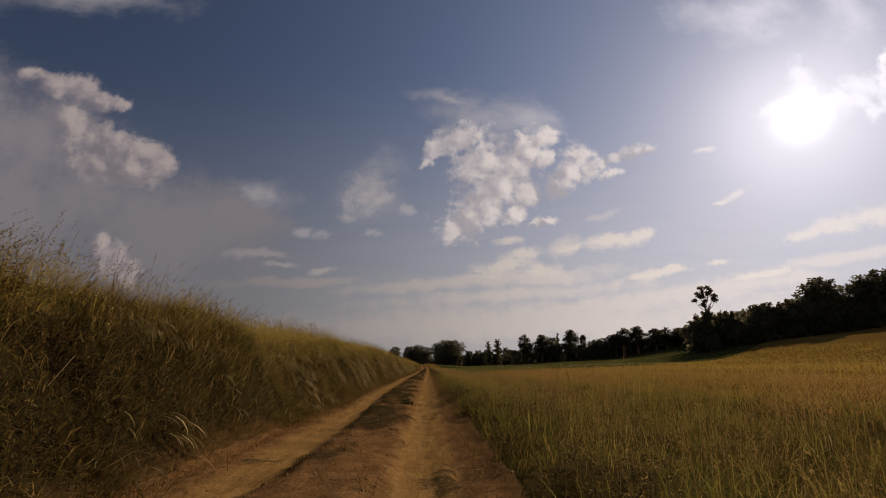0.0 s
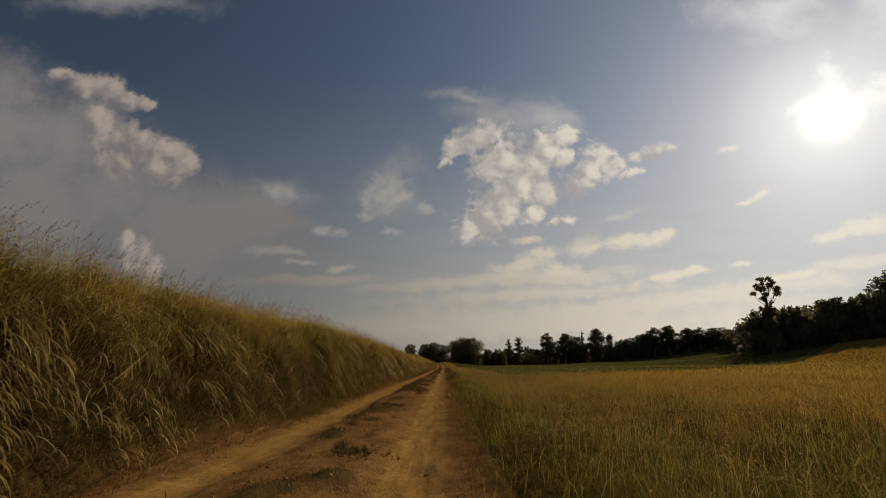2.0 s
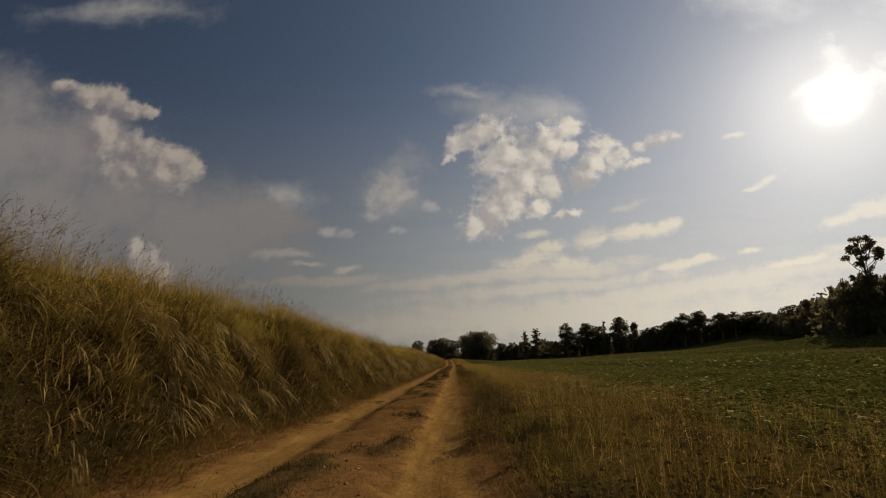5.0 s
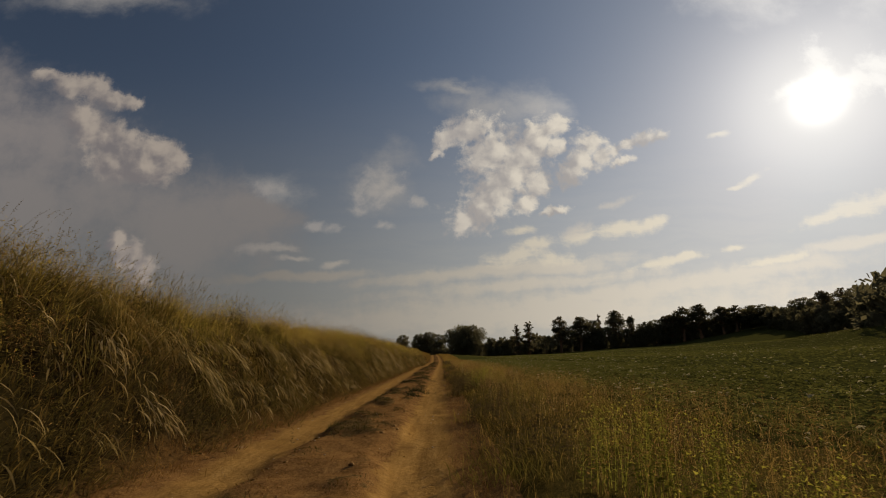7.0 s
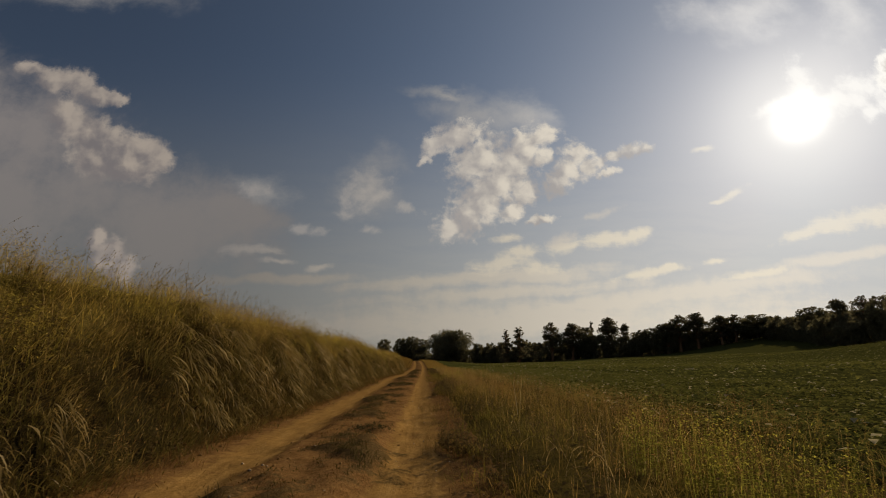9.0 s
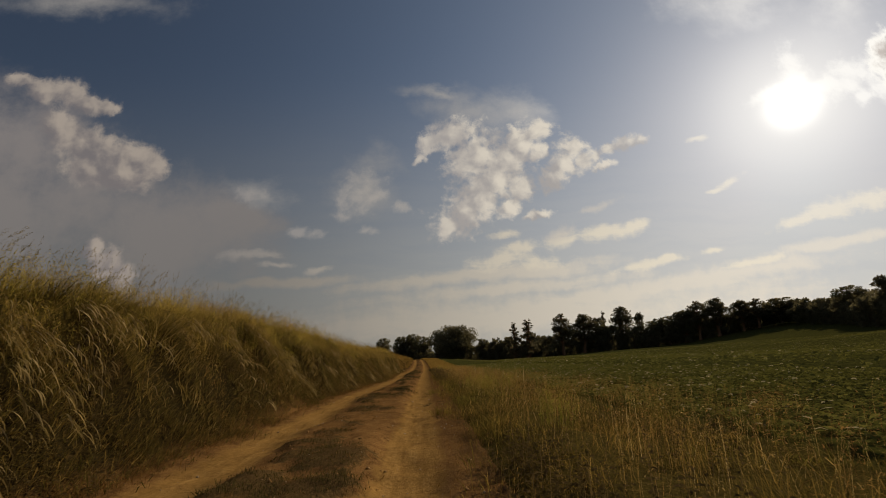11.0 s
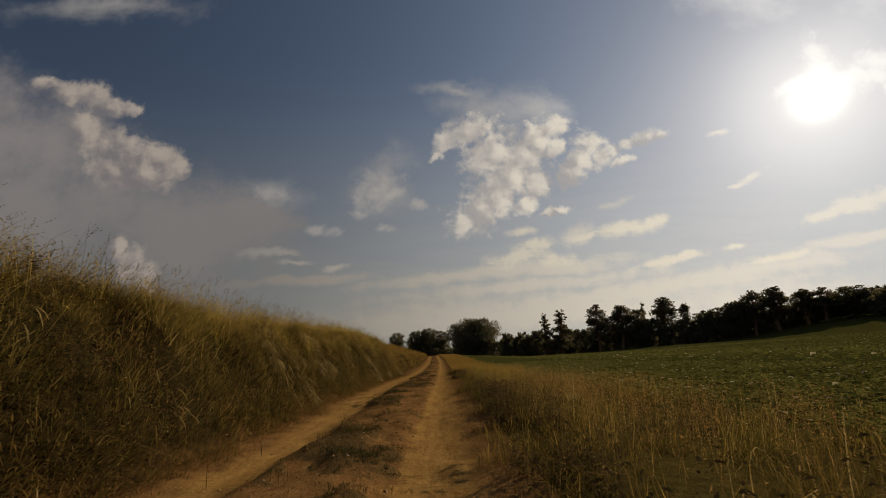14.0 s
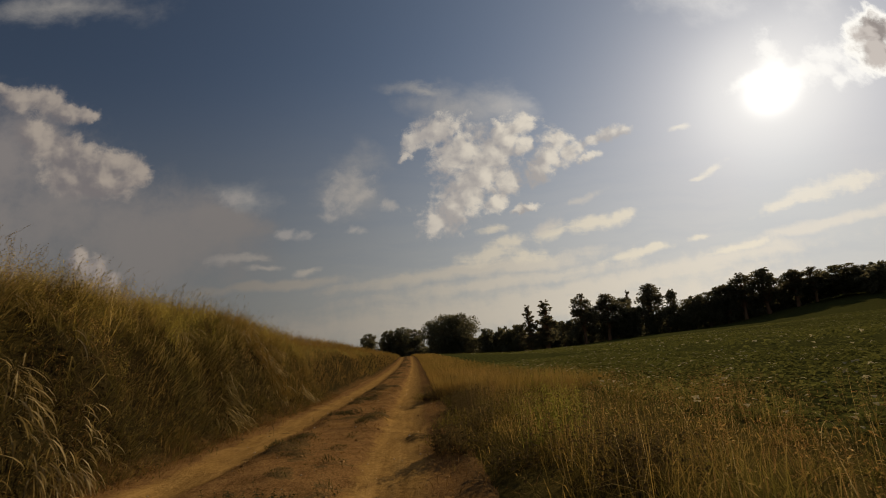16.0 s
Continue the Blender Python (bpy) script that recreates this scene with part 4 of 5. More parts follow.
def meadow_grass():
    n = 36000
    X, y, a, b = tufted(n, 4.2, 9.5, -6, 62, 24, 0.15)
    keep = y < 49.5 + 1.05 * X
    X, y = X[keep], y[keep]
    n = len(X)
    blades("near_meadow_grass", X, y, rng.uniform(0.2, 0.55, n), rng.uniform(0.004, 0.010, n), VERGE_GRASS, "brown-green grass along the meadow's edge", "grass", np.clip(rng.normal(0.6, 0.3, n), 0.05, 1.3), rng.uniform(0, 6.28, n), simple=True)
    n = 15000
    X, y, a, b = tufted(n, 4.5, 13, -6, 62, 14, 0.2)
    keep = y < 49.5 + 1.05 * X
    X, y = X[keep], y[keep]
    panicles("meadow_grass_heads", X, y, rng.uniform(0.4, 0.65, len(X)), RED_HAZE, "reddish-brown flowering grass heads in the meadow", 9, 0.045, 0.013)
    n = 44000
    X, y, a, b = tufted(n, 6.5, 16, -6, 68, 16, 0.18)
    keep = y < 49.5 + 1.05 * X
    X, y = X[keep], y[keep]
    n = len(X)
    blades("meadow_grass", X, y, rng.uniform(0.25, 0.58, n), rng.uniform(0.006, 0.013, n), FIELD_GRASS, "golden ripe meadow grass", "grass", rng.uniform(0.3, 1.1, n), rng.uniform(0, 6.28, n), simple=True)
    n = 60000
    X = 14 + 76 * rng.random(n) ** 1.5
    y = rng.uniform(-5, 150, n)
    keep = y < 49.5 + 1.05 * X
    X, y = X[keep], y[keep]
    n = len(X)
    blades("far_meadow_grass", X, y, rng.uniform(0.35, 0.6, n), rng.uniform(0.5, 1.2, n) * (0.008 + 0.0011 * X), FIELD_GRASS, "distant golden meadow grass", "grass", rng.uniform(0.3, 1.0, n), rng.uniform(0, 6.28, n), simple=True)
    n = 2200
    X, y = rng.uniform(4, 26, n), rng.uniform(-4, 60, n)
    keep = y < 49 + 1.05 * X
    seed_stems("meadow_seed_stems", X[keep], y[keep], rng.uniform(0.75, 1.1, keep.sum()), SEED_HEAD, "brown seed stems standing over the meadow", "grass", 0.15, rng.uniform(0, 6.28, keep.sum()), 0.03, 6)


def track_grass():
    n = 190000
    X, y, a, b = tufted(n, -1.72, -0.5, -5, END, 46, 0.075)
    keep = mat(X, y) + rng.normal(0, 0.10, n) > 0.0
    X, y, a, b = X[keep], y[keep], a[keep], b[keep]
    n = len(X)
    blades("track_grass", X, y, rng.uniform(0.03, 0.09, n) * (0.6 + 1.0 * b * b), rng.uniform(0.003, 0.007, n), LOW_GRASS, "short trodden dark grass between the ruts", "grass", rng.uniform(0.2, 1.3, n), a * 6.28 + rng.normal(0, 1.2, n), -0.025, simple=True)
    n = 26000
    X, y, a, b = tufted(n, -1.7, -0.5, -5, END, 30, 0.12)
    blades("dry_track_grass", X, y, rng.uniform(0.02, 0.08, n), rng.uniform(0.004, 0.008, n), DRY_GRASS, "dry brown grass litter between the ruts", "grass", rng.uniform(0.6, 1.1, n), rng.uniform(0, 6.28, n), -0.025, simple=True)
    n = 46000
    X = np.where(rng.random(n) < 0.4, rng.normal(0.42, 0.15, n), -2.36 - 0.14 * np.abs(rng.normal(0, 1, n)))
    y = rng.uniform(-5, END, n)
    blades("track_edge_grass", X, y, rng.uniform(0.03, 0.14, n), rng.uniform(0.004, 0.008, n), DRY_GRASS, "dry reddish grass along the edges of the track", "grass", rng.uniform(0.4, 1.1, n), rng.uniform(0, 6.28, n), -0.02, simple=True)


def leaf_plants(name, X, y, size, leaves, label, mat, fine=True):
    """Low broad-leaved crop plants, each a rosette of arching leaves."""
    n = len(X)
    z0 = height(X, y)
    co, tris, k = [], [], 0
    for j in range(leaves):
        t = 6.283 * j / leaves + rng.uniform(-0.4, 0.4, n)
        s = size * rng.uniform(0.7, 1.25, n)
        way = np.stack([np.cos(t), np.sin(t), np.zeros(n)], 1)
        side = np.stack([-np.sin(t), np.cos(t), np.zeros(n)], 1)
        root = np.stack([X + plan_shift(X, y), y, z0 - 0.01], 1)
        lift = rng.uniform(0.55, 1.15, n)
        up = np.array([0, 0, 1.0])
        a = root + way * (s * 0.35)[:, None] + up * (s * lift * 0.75)[:, None]
        b = root + way * (s * 0.75)[:, None] + up * (s * lift)[:, None] + side * (s * rng.uniform(-0.15, 0.15, n))[:, None]
        c = root + way * (s * 1.1)[:, None] + up * (s * lift * rng.uniform(0.6, 0.95, n))[:, None]
        wd = (s * 0.24)[:, None]
        co.append(np.stack([a, b - side * wd - up * (s * 0.06)[:, None], b, b + side * wd - up * (s * 0.06)[:, None], c], 1).reshape(-1, 3))
        q = (k + np.arange(n) * 5)[:, None]
        tris += [q + [0, 2, 1], q + [0, 3, 2], q + [1, 2, 4], q + [2, 3, 4]] if fine else [q + [0, 3, 1], q + [1, 3, 4]]
        k += n * 5
    return triangles(name, np.concatenate(co), np.concatenate(tris), mat, None, "stuff", label, "crop")


def crop_field():
    rows = np.arange(4.2, 12.5, 0.36)
    along = np.arange(52, 196, 0.19)
    X, y = [q.ravel() for q in np.meshgrid(rows, along)]
    X, y = X + rng.normal(0, 0.07, len(X)), y + rng.normal(0, 0.1, len(y))
    keep = (y > 50.2 + 1.05 * X) & (rng.random(len(X)) < 0.9)
    X, y = X[keep], y[keep]
    leaf_plants("leafy_crop", X, y, rng.uniform(0.10, 0.20, len(X)), 7, "green leafy root crop in rows", CROP_LEAF, False)
    rows = np.concatenate([np.arange(12.5, 60, 0.80), np.arange(60, 120, 1.3)])
    along = np.arange(60, 300, 0.9)
    X, y = [q.ravel() for q in np.meshgrid(rows, along)]
    X, y = X + rng.normal(0, 0.12, len(X)), y + rng.normal(0, 0.3, len(y))
    keep = (y > 50.2 + 1.05 * X) & (rng.random(len(X)) < 0.85)
    X, y = X[keep], y[keep]
    leaf_plants("far_leafy_crop", X, y, rng.uniform(0.22, 0.36, len(X)), 5, "green leafy crop further into the field", CROP_LEAF, False)


def wild_weeds():
    n = 9000
    X, y, a, b = tufted(n, -4.0, -2.6, -4, END, 24, 0.2)
    weeds("bank_foot_weeds", X, y, rng.uniform(0.2, 0.55, n), WEED_DARK, "dark leafy weeds at the foot of the bank", 11, 0.06)
    n = 3600
    X, y, a, b = tufted(n, 0.75, 4.2, -4, END, 22, 0.25)
    weeds("verge_weeds", X, y, rng.uniform(0.25, 0.6, n), WEED_DARK, "dark leafy weeds among the verge grass", 11, 0.06)


def edge_weeds():
    n = 12000
    X, y, a, b = tufted(n, 0.52, 1.35, -4, END, 40, 0.15)
    keep = value_noise(X * 0.5, y * 0.16, 51) + 0.5 * value_noise(X * 1.1, y * 0.7, 52) > 0.0
    X, y = np.maximum(X[keep], 0.5) + ragged(y[keep]), y[keep]
    weeds("track_edge_weeds", X, y, rng.uniform(0.14, 0.42, len(X)), WEED_DARK, "dark purple-brown weeds along the edge of the track", 9, 0.055)


def flower_clump(x, y, high, wide, count, petals=None):
    """A clump of yellow-flowering weeds: stems, leaves and flowers are parts."""
    X = x + rng.normal(0, wide / 3.4, count)
    Y = y + rng.normal(0, wide / 3.4, count)
    (c0, t0), (c1, t1), tips = leafy_stems(X, Y, high * rng.uniform(0.6, 1.1, count), 26, 0.042)
    clump = tagged(new("flowering_weed"), "yellow-green flowering weed clump in the verge grass" if petals is None else "pale pink-white flowering weed at the bank foot", "plant", "flowering weeds")
    tagged(part("stem_tuft", c0, t0, WEED_LEAF, clump), kind="stuff")
    tagged(part("foliage", c1, t1, WEED_LEAF, clump, "yellow-green leaves"), kind="stuff")
    k = 18 if petals is None else 14
    c = np.repeat(tips, k, 0) + rng.normal(0, 1, (count * k, 3)) * np.array([0.045, 0.045, 0.085]) - np.array([0, 0, 0.08])
    d = rng.normal(0, 0.0055 if petals is None else 0.009, (count * k, 3, 3))
    tagged(part("blossom", (c[:, None] + d).reshape(-1, 3), np.arange(count * k * 3).reshape(-1, 3), petals or FLOWER, clump, "small bright yellow flowers" if petals is None else "small pale flowers"), kind="stuff")


def trodden_weed(x, y, high, wide, count, flowers=0):
    """A low dark weed on the strip between the ruts, some with a few small flowers."""
    X, Y = x + rng.normal(0, wide / 2.6, count), y + rng.normal(0, wide / 2, count)
    (c0, t0), (c1, t1), tips = leafy_stems(X, Y, high * rng.uniform(0.5, 1.1, count), 11, 0.035)
    weed = tagged(new("trodden_weed"), "low dark weed tuft between the wheel ruts" if not flowers else "low weed with small yellow flowers between the ruts", "plant", "weeds on the track")
    tagged(part("stem_tuft", c0, t0, TRACK_WEED, weed), kind="stuff")
    tagged(part("foliage", c1, t1, TRACK_WEED, weed, "small dark grey-green leaves"), kind="stuff")
    if flowers:
        c = tips[rng.integers(0, count, flowers)] + rng.normal(0, 0.01, (flowers, 3))
        tagged(part("blossom", (c[:, None] + rng.normal(0, 0.009, (flowers, 3, 3))).reshape(-1, 3), np.arange(flowers * 3).reshape(-1, 3), FLOWER, weed, "small yellow flowers"), kind="stuff")


bank_grass()
wild_weeds()
edge_weeds()
for x, y, high, wide, count in ((-2.83, 45.4, 0.34, 0.22, 10), (-2.75, 44.9, 0.26, 0.26, 8), (-2.95, 45.9, 0.40, 0.2, 6)):
    flower_clump(x, y, high, wide, count, PALE_FLOWER)
CLUMPS_NEAR_MEADOW = (
    (1.1, 18.6, 0.55, 0.5, 40), (1.6, 19.2, 0.55, 0.5, 36), (1.95, 18.3, 0.6, 0.4, 26), (2.6, 17.6, 0.5, 0.4, 22), (3.5, 19.6, 0.5, 0.4, 20),
    (1.15, 74.7, 0.6, 0.30, 26), (1.4, 74.5, 0.62, 0.35, 32), (1.7, 74.2, 0.55, 0.4, 32), (1.8, 73.4, 0.5, 0.4, 30), (2.1, 73.2, 0.5, 0.35, 22),
    (1.25, 73.3, 0.4, 0.3, 20), (1.0, 86.6, 0.55, 0.35, 30), (1.35, 87.2, 0.55, 0.35, 26), (1.9, 94.6, 0.6, 0.35, 30), (2.1, 94.0, 0.6, 0.4, 30),
    (1.9, 93.2, 0.5, 0.4, 30), (2.5, 93.2, 0.5, 0.4, 26),
)
CLUMPS_BY_CROP = (
    (1.8, 117.3, 0.6, 0.4, 34), (2.0, 127.0, 0.5, 0.45, 34), (1.5, 128.0, 0.55, 0.4, 28), (1.9, 128.6, 0.5, 0.45, 28), (2.6, 127.6, 0.5, 0.5, 34),
    (3.0, 128.9, 0.5, 0.4, 24), (2.3, 129.6, 0.5, 0.5, 28), (1.2, 158.9, 0.55, 0.4, 32), (1.6, 158.2, 0.6, 0.5, 36), (2.1, 158.8, 0.55, 0.4, 28),
    (2.6, 158.4, 0.5, 0.4, 24), (1.3, 164.0, 0.6, 0.5, 30), (1.9, 165.5, 0.55, 0.5, 26),
)
for clump in CLUMPS_NEAR_MEADOW + CLUMPS_BY_CROP:
    flower_clump(*clump)
STRIP_WEEDS_FIRST = (
    (-0.75, 14.3, 0.12, 0.42, 130, 0), (-0.9, 15.4, 0.08, 0.3, 60, 22), (-1.3, 19.5, 0.08, 0.5, 110, 0), (-0.85, 26.0, 0.09, 0.4, 90, 0), (-1.2, 33.0, 0.08, 0.5, 110, 10),
    (-0.85, 45.6, 0.08, 0.3, 70, 18), (-1.35, 46.4, 0.08, 0.6, 130, 0), (-0.95, 51.5, 0.09, 0.5, 120, 0), (-0.8, 60.0, 0.1, 0.4, 90, 0), (-1.2, 72.5, 0.07, 0.5, 90, 0),
    (-0.72, 86.6, 0.17, 0.42, 170, 0),
)
STRIP_WEEDS_LATER = (
    (-0.8, 85.5, 0.10, 0.4, 110, 0), (-1.4, 86.0, 0.06, 0.4, 90, 0), (-1.15, 92.8, 0.11, 0.6, 140, 0), (-0.9, 98.0, 0.09, 0.4, 90, 0), (-1.1, 110.0, 0.09, 0.5, 110, 0),
    (-0.85, 128.7, 0.10, 0.5, 130, 0), (-1.3, 127.0, 0.08, 0.5, 120, 0), (-0.95, 145.1, 0.08, 0.5, 110, 0), (-1.32, 155.3, 0.13, 0.5, 160, 0), (-1.1, 163.0, 0.12, 0.5, 150, 0),
    (-1.3, 170.0, 0.1, 0.5, 120, 0),
)
for weed in STRIP_WEEDS_FIRST + STRIP_WEEDS_LATER:
    trodden_weed(*weed)
verge_grass()
meadow_grass()
track_grass()
crop_field()


# ---- trees ----
def tube(points, radii, sides=7):
    """A tapering limb along points."""
    co, tris = [], []
    for i, (p, r) in enumerate(zip(points, radii)):
        for k in range(sides):
            a = 6.2832 * k / sides
            co.append((p[0] + r * math.cos(a), p[1] + r * math.sin(a), p[2]))
        if i:
            for k in range(sides):
                a, b = (i - 1) * sides + k, (i - 1) * sides + (k + 1) % sides
                tris += [(a, b, b + sides), (a, b + sides, a + sides)]
    return co, tris


def merge(pieces):
    co, tris = [], []
    for c, t in pieces:
        k = len(co)
        co += list(c)
        tris += [(a + k, b + k, d + k) for a, b, d in t]
    return np.array(co), np.array(tris)


def crown_leaves(r, lumps, count, size):
    """Leaf clumps scattered through lumps (x, y, z, radius, flattening), thinner inside and ragged outside."""
    w = np.array([l[3] ** 2 for l in lumps])
    pick = r.choice(len(lumps), count, p=w / w.sum())
    L = np.array(lumps)[pick]
    d = r.normal(0, 1, (count, 3))
    d /= np.linalg.norm(d, axis=1, keepdims=True)
    rad = L[:, 3] * (0.12 + 1.08 * r.random(count) ** 0.55)
    c = L[:, :3] + d * rad[:, None] * np.stack([np.ones(count), np.ones(count), L[:, 4]], 1)
    s = size * r.uniform(0.55, 1.35, count)
    a = r.normal(0, 1, (count, 3))
    a /= np.linalg.norm(a, axis=1, keepdims=True)
    b = np.cross(a, r.normal(0, 1, (count, 3)))
    b /= np.linalg.norm(b, axis=1, keepdims=True)
    a, b = a * s[:, None], b * (s * 0.62)[:, None]
    co = np.stack([c - a, c + b * 0.9 - a * 0.1, c - b - a * 0.1 + np.cross(a, b) * 0.25, c + a], 1).reshape(-1, 3)
    q = (np.arange(count) * 4)[:, None]
    return co, np.concatenate([q + [0, 1, 2], q + [1, 3, 2]])


def make_tree(kind, name, high, wide, seed, leaves, label, size=0.5):
    """A tree of unit place: a trunk with limbs, and a crown of leaf clumps."""
    r = np.random.default_rng(seed)
    tree = tagged(new(name), label, "tree", "trees at the field edge")
    bare = {"pine": 0.37, "slim": 0.12, "big": 0.12, "round": 0.14, "bush": 0.02, "lone": 0.30}[kind]
    wood = []
    lean = r.normal(0, 0.02, 2) * high
    r0 = 0.018 * high + 0.05
    line = [(lean[0] * t * t, lean[1] * t * t + 0.15 * math.sin(5 * t + seed), high * t * 0.93) for t in (0, 0.15, 0.35, 0.55, 0.75, 1.0)]
    wood.append(tube(line, [r0 * 1.35, r0, r0 * 0.85, r0 * 0.65, r0 * 0.42, r0 * 0.1]))
    lumps = []
    if kind == "pine":
        levels = [(t, r.uniform(0.5, 1.05)) for t in np.linspace(bare, 0.96, 18) + r.normal(0, 0.05, 18)]
        shape = lambda t: 0.5 * wide * math.sin(math.pi * min(1, max(0.12, (t - bare + 0.12) / (1.16 - bare)))) ** 0.7
    elif kind == "slim":
        levels = [(t, r.uniform(0.6, 1.0)) for t in np.linspace(bare, 0.98, 20) + r.normal(0, 0.02, 20)]
        shape = lambda t: 0.5 * wide * (1.14 - t) ** 0.75 * min(1, 0.7 + t)
    elif kind == "lone":
        levels = [(t, r.uniform(0.6, 1.0)) for t in list(np.linspace(0.06, 0.58, 22)) + [0.63, 0.67] + list(np.linspace(0.74, 0.98, 9))]
        shape = lambda t: 0.5 * wide * (0.5 - 0.1 * t if t < 0.6 else 0.5 if t < 0.7 else math.sin(math.pi * min(1, (t - 0.62) / 0.42)) ** 0.6)
    else:
        levels = [(t, r.uniform(0.7, 1.05)) for t in np.linspace(bare + 0.04, 0.97, 17 if kind != "bush" else 9)]
        shape = lambda t: 0.5 * wide * math.sqrt(max(0.05, 1 - ((t - 0.5) / 0.54) ** 2)) ** 0.8
    turn = r.random() * 6.28
    for t, k in levels:
        for j in range({"round": 3, "big": 3, "pine": 3, "slim": 4}.get(kind, 2)):
            turn += 2.4
            reach = shape(t) * k * r.uniform(0.35, 0.95)
            rad = max(0.07 * wide, shape(t) * r.uniform(0.2, 0.42))
            if kind == "pine":
                rad *= r.uniform(0.8, 1.35)
            if kind == "lone":
                rad *= 1.15 if t < 0.6 else 0.62
            if kind == "slim":
                rad, reach = shape(t) * r.uniform(0.2, 0.4), shape(t) * r.uniform(0.1, 1.15)
            x, y, z = math.cos(turn) * reach, math.sin(turn) * reach, high * t
            z = min(z, high - rad * 0.55)
            lumps.append((x, y, z + r.normal(0, 0.035 if kind in ("pine", "slim") else 0.015) * high, rad, {"pine": 0.9, "lone": 0.75, "slim": 0.85}.get(kind, 0.85)))
            t0 = max(0.05, t - 0.12)
            root = (lean[0] * t0 * t0, lean[1] * t0 * t0, high * t0 * 0.93)
            knee = (x * 0.55, y * 0.55, (root[2] + z) * 0.5 - 0.02 * high)
            wood.append(tube([root, knee, (x, y, z)], [r0 * 0.38 * (1.1 - t * 0.6), r0 * 0.25, r0 * 0.07], 5))
    co, tris = merge(wood)
    part("trunk", co, tris, PINE_BARK if kind in ("pine", "slim") else BARK, tree, "brown trunk with limbs")
    co, tris = crown_leaves(r, lumps, leaves, size)
    part("crown", co, tris, PINE_LEAF if kind in ("pine", "slim") else TREE_LEAF, tree, "dark ragged foliage")
    return tree


LABELS = {"pine": "tall dark pine with a bare trunk", "slim": "slender conifer standing above a thicket", "big": "large round dark deciduous tree",
          "round": "dark leafy deciduous tree at the wood edge", "bush": "dense dark thicket bush at the field edge", "lone": "tall loose-crowned pine at the wood corner"}
NAMES = {"pine": "pine_tree", "slim": "conifer_tree", "big": "broad_tree", "round": "leafy_tree", "bush": "thicket_bush", "lone": "tall_pine_tree"}
stock = {}


def plant(kind, x, y, top, wide, seed=0):
    """A tree whose top stands at the height top and whose foot is on the land."""
    foot = float(land(x - float(axis(y)), y)) - 0.15
    high = top - foot
    key = (kind, seed % 3)
    if key not in stock:
        std = {"pine": (17, 7, 3600), "slim": (15, 4.6, 2600), "big": (18, 20.5, 20000), "round": (17, 10, 6000), "bush": (9, 9, 2600), "lone": (20, 9.5, 9000)}[kind]
        stock[key] = (make_tree(kind, NAMES[kind], std[0], std[1], 11 + 7 * (seed % 3) + len(kind), std[2], LABELS[kind], {"bush": 0.40, "slim": 0.30, "pine": 0.30, "lone": 0.24}.get(kind, 0.36)), std, [])
    tree, std, used = stock[key]
    if used:
        tree = copy_thing(tree, Matrix.Identity(4))
    used.append(1)
    tree.location = (x, y, foot)
    tree.rotation_euler = (0, 0, seed * 1.7)
    fat = 1.0 if kind in ("big", "bush", "lone") else 1.22
    tree.scale = (fat * wide / std[1], fat * wide / std[1], high / std[0])


plant("round", -29.9, 470, 18.7, 8.8, 0)
plant("round", -16.7, 440, 17.6, 9.0, 1)
plant("round", -9.9, 440, 19.0, 10.2, 2)
plant("round", -2.5, 430, 16.9, 10.0, 3)
plant("big", 14.6, 400, 20.2, 27.5, 4)
plant("bush", 29.7, 385, 11.9, 9.1, 5)
plant("bush", 37.0, 383, 12.0, 9.0, 6)
plant("bush", 42.8, 380, 12.5, 8.2, 7)
plant("slim", 39.3, 340, 17.1, 5.6, 8)
plant("slim", 45.3, 340, 18.7, 7.4, 9)
plant("bush", 60.0, 370, 12.1, 10.6, 10)
plant("pine", 69.4, 372, 23.5, 10.0, 11)
plant("pine", 84.5, 385, 23.5, 11.8, 12)
plant("round", 92.2, 388, 21.9, 9.8, 13)
plant("slim", 99.2, 395, 25.8, 5.0, 14)
plant("pine", 108.7, 393, 27.6, 12.9, 15)
plant("pine", 116.6, 388, 24.9, 4.9, 16)
plant("round", 124.8, 385, 20.0, 9.8, 17)
plant("round", 130.3, 383, 21.1, 9.7, 18)
plant("pine", 138.9, 382, 24.7, 14.5, 19)
plant("pine", 145.3, 380, 28.5, 12.0, 20)
plant("pine", 154.7, 378, 29.1, 12.9, 21)
plant("pine", 167.2, 376, 28.3, 10.1, 22)
plant("pine", 174.2, 374, 28.3, 8.7, 23)
plant("round", 184.5, 370, 27.8, 15.9, 24)
plant("bush", 191.8, 368, 22.5, 9.2, 25)
plant("round", 175.4, 330, 21.9, 8.6, 26)
plant("round", 163.0, 300, 24.4, 10.2, 27)
plant("pine", 151.1, 272, 24.8, 6.7, 28)
plant("pine", 143.0, 252, 22.9, 6.8, 29)
plant("round", 136.2, 238, 20.9, 6.7, 30)
plant("round", 129.3, 225, 20.2, 6.1, 31)
plant("lone", 88.0, 159, 25.8, 10.0, 40)
plant("round", 97.5, 163, 17.0, 9, 41)
plant("round", 104, 170, 15.5, 8, 42)
plant("pine", 110.0, 167, 19.5, 7, 43)
plant("pine", 114.2, 168, 21.6, 7, 44)
plant("round", 119, 174, 20, 9, 45)
plant("pine", 124.5, 172, 23.5, 7, 46)
plant("round", 135.0, 172, 30.5, 12, 47)
plant("round", 144.5, 172, 28.2, 10, 48)
plant("pine", 151.0, 172, 30.6, 8, 49)
plant("round", 155.5, 170, 33.0, 12, 50)
plant("round", 168, 166, 32, 12, 51)
plant("round", 181, 162, 32, 12, 52)
plant("round", 195, 158, 32, 12, 53)
plant("round", 110.5, 200, 17.0, 9, 54)
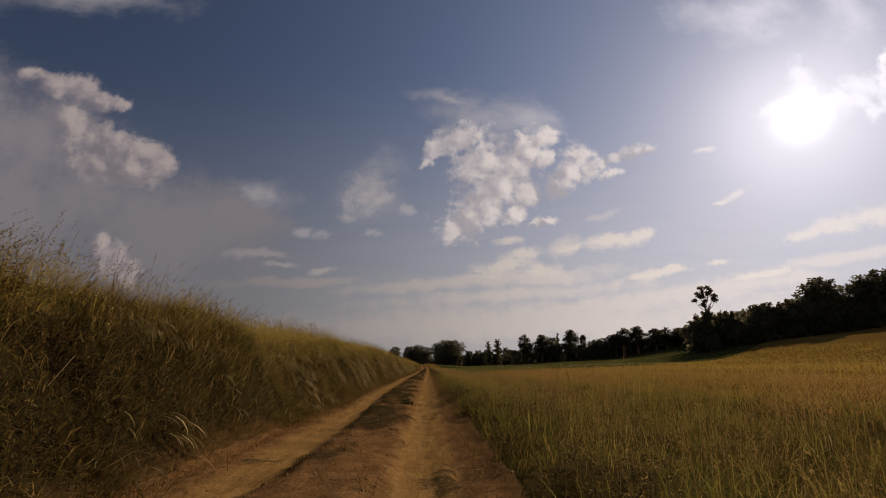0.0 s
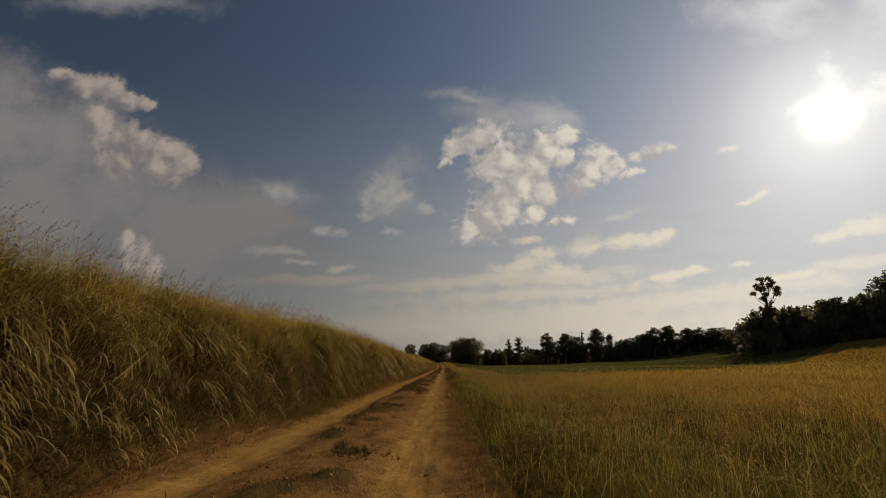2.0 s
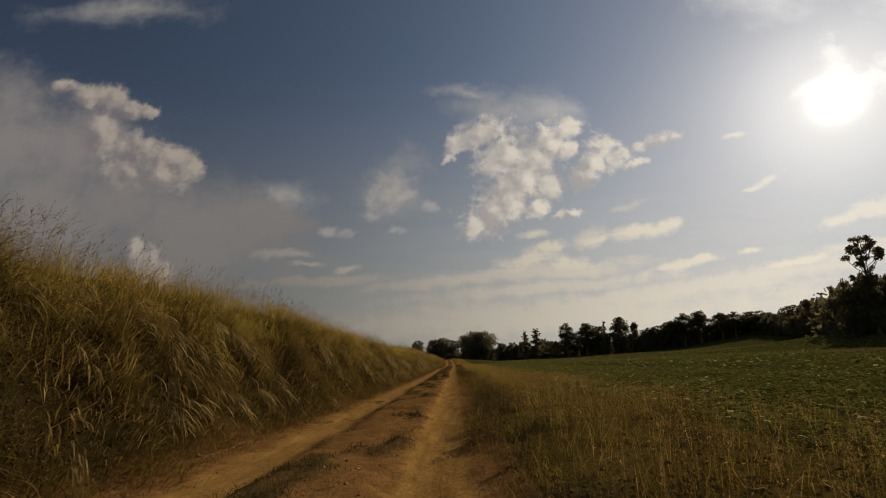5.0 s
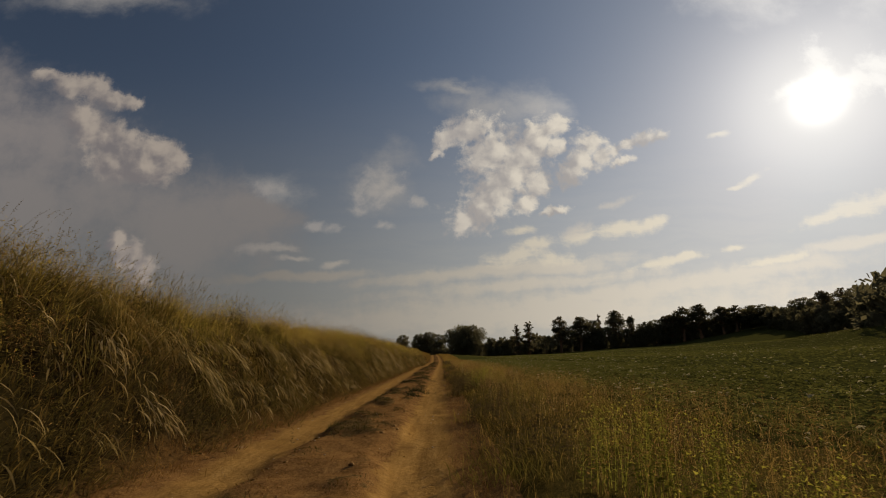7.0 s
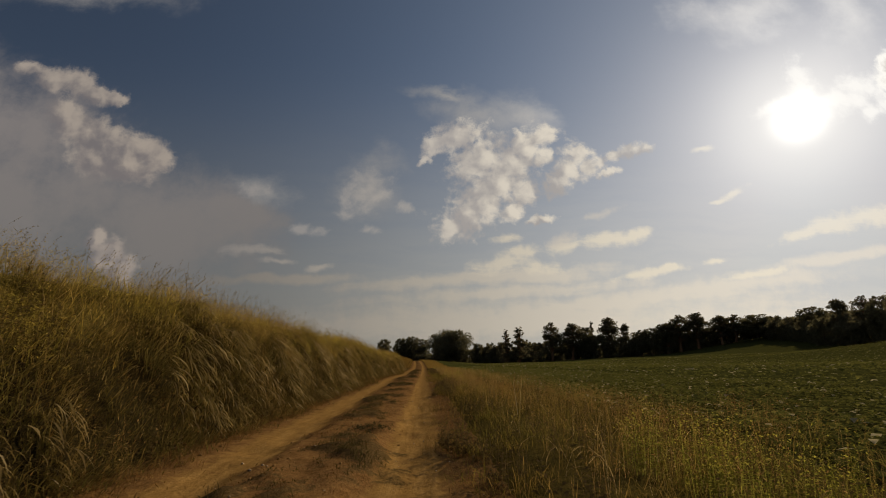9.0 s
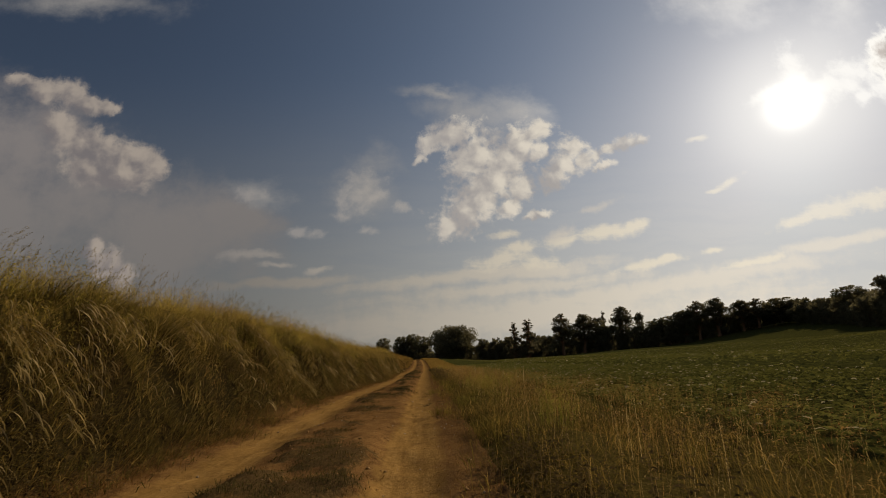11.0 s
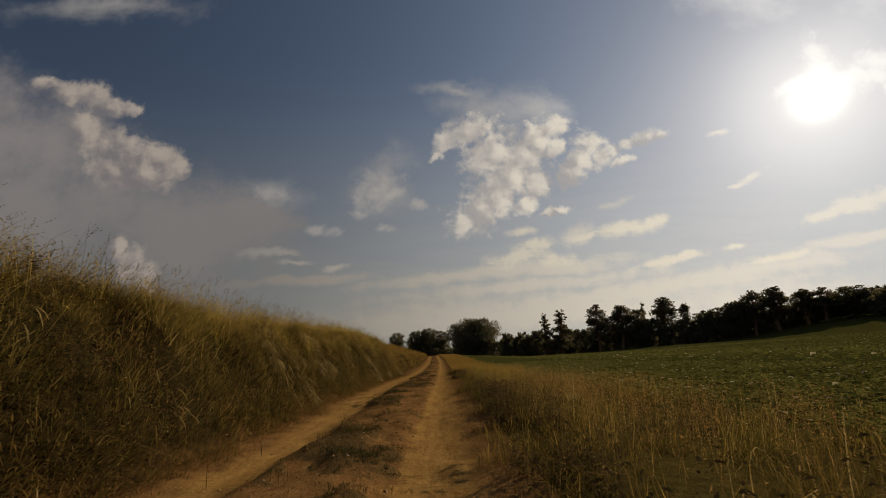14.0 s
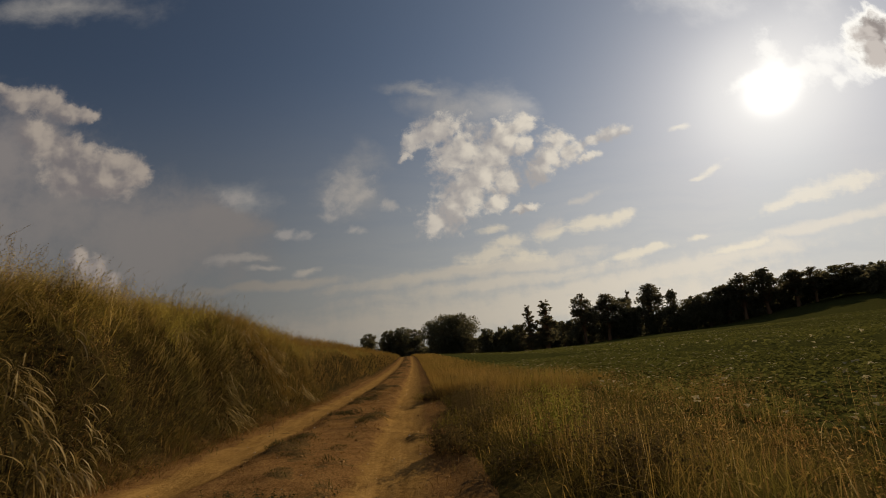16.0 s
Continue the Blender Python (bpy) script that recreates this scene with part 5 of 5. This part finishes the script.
plant("round", 118, 208, 17, 9, 55)
plant("round", 104, 184, 18, 9, 56)


def far_woods():
    """The depth of the woods behind their edge."""
    r = np.random.default_rng(9)
    lines = (((-40, 475), (10, 445), 2400, 9), ((10, 420), (210, 402), 10000, 9), ((215, 400), (165, 250), 4400, 9), ((96, 186), (230, 182), 7500, 12))
    cs = []
    for (x0, y0), (x1, y1), count, high in lines:
        t = r.random(count)
        x, y = x0 + (x1 - x0) * t + r.normal(0, 2, count), y0 + (y1 - y0) * t + r.normal(0, 3, count)
        cs.append(np.stack([x, y, land(x - axis(y), y) + high * r.random(count) ** 1.2 - 0.5], 1))
    c = np.concatenate(cs)
    n = len(c)
    a, b = r.normal(0, 0.55, (n, 3)), r.normal(0, 0.55, (n, 3))
    co = np.stack([c - a, c + b, c + a, c - b], 1).reshape(-1, 3)
    q = (np.arange(n) * 4)[:, None]
    triangles("woods", co, np.concatenate([q + [0, 1, 2], q + [0, 2, 3]]), TREE_LEAF, None, "stuff", "dark depth of the woods behind the field", "woods")


far_woods()


def thicket():
    """Undergrowth that closes the foot of the woods."""
    r = np.random.default_rng(5)
    seed = 0
    for (x0, y0), (x1, y1), count, high in (((-26, 452), (6, 430), 10, 8.5), ((24, 392), (62, 386), 11, 8.5), ((58, 392), (196, 380), 42, 11),
                                            ((190, 372), (132, 232), 28, 9), ((128, 222), (98, 172), 12, 9), ((86, 162), (152, 170), 22, 11), ((152, 170), (215, 150), 17, 12)):
        for i in range(count):
            t = (i + r.uniform(-0.3, 0.3)) / (count - 1)
            x, y = x0 + (x1 - x0) * t + r.normal(0, 1), y0 + (y1 - y0) * t + r.normal(0, 1.5)
            foot = float(land(x - float(axis(y)), y))
            plant("bush", x, y, foot + high * r.uniform(0.7, 1.2), r.uniform(6.5, 10), seed)
            seed += 1


thicket()


# ---- small things on the track ----
def lumps(name, X, y, size, mat, label, category):
    """Small angular lumps lying on the track."""
    n = len(X)
    base = np.array([(1, 0, 0), (-0.4, 0.9, 0), (-0.5, -0.8, 0), (0.1, 0.1, 0.75), (0, 0, -0.5)])
    co = base[None] * size[:, None, None] * rng.uniform(0.6, 1.4, (n, 5, 3))
    a = rng.random(n) * 6.28
    c, sn = np.cos(a)[:, None], np.sin(a)[:, None]
    x, yy = co[..., 0] * c - co[..., 1] * sn, co[..., 0] * sn + co[..., 1] * c
    co = np.stack([x + (X + plan_shift(X, y))[:, None], yy + y[:, None], co[..., 2] + track_height(X, y)[:, None]], -1).reshape(-1, 3)
    q = (np.arange(n) * 5)[:, None]
    tris = np.concatenate([q + [0, 1, 3], q + [1, 2, 3], q + [2, 0, 3], q + [1, 0, 4], q + [2, 1, 4], q + [0, 2, 4]])
    return triangles(name, co, tris, mat, None, "stuff", label, category)


n = 3200
side = rng.integers(0, 5, n)
X = np.array([-2.5, -1.55, -0.62, 0.3, -1.0])[side] + rng.normal(0, 1, n) * np.array([0.1, 0.12, 0.12, 0.14, 0.3])[side]
lumps("soil_clods", np.clip(X, -2.6, 0.6), rng.uniform(-4, END, n), 0.008 + 0.03 * rng.random(n) ** 4, CLOD, "dry brown clods of soil on the track", "soil")
n = 2600
lumps("pebbles", rng.uniform(-2.45, 0.45, n), rng.uniform(-4, END, n), 0.006 + 0.02 * rng.random(n) ** 5, STONE, "small pale pebbles scattered on the track", "pebbles")
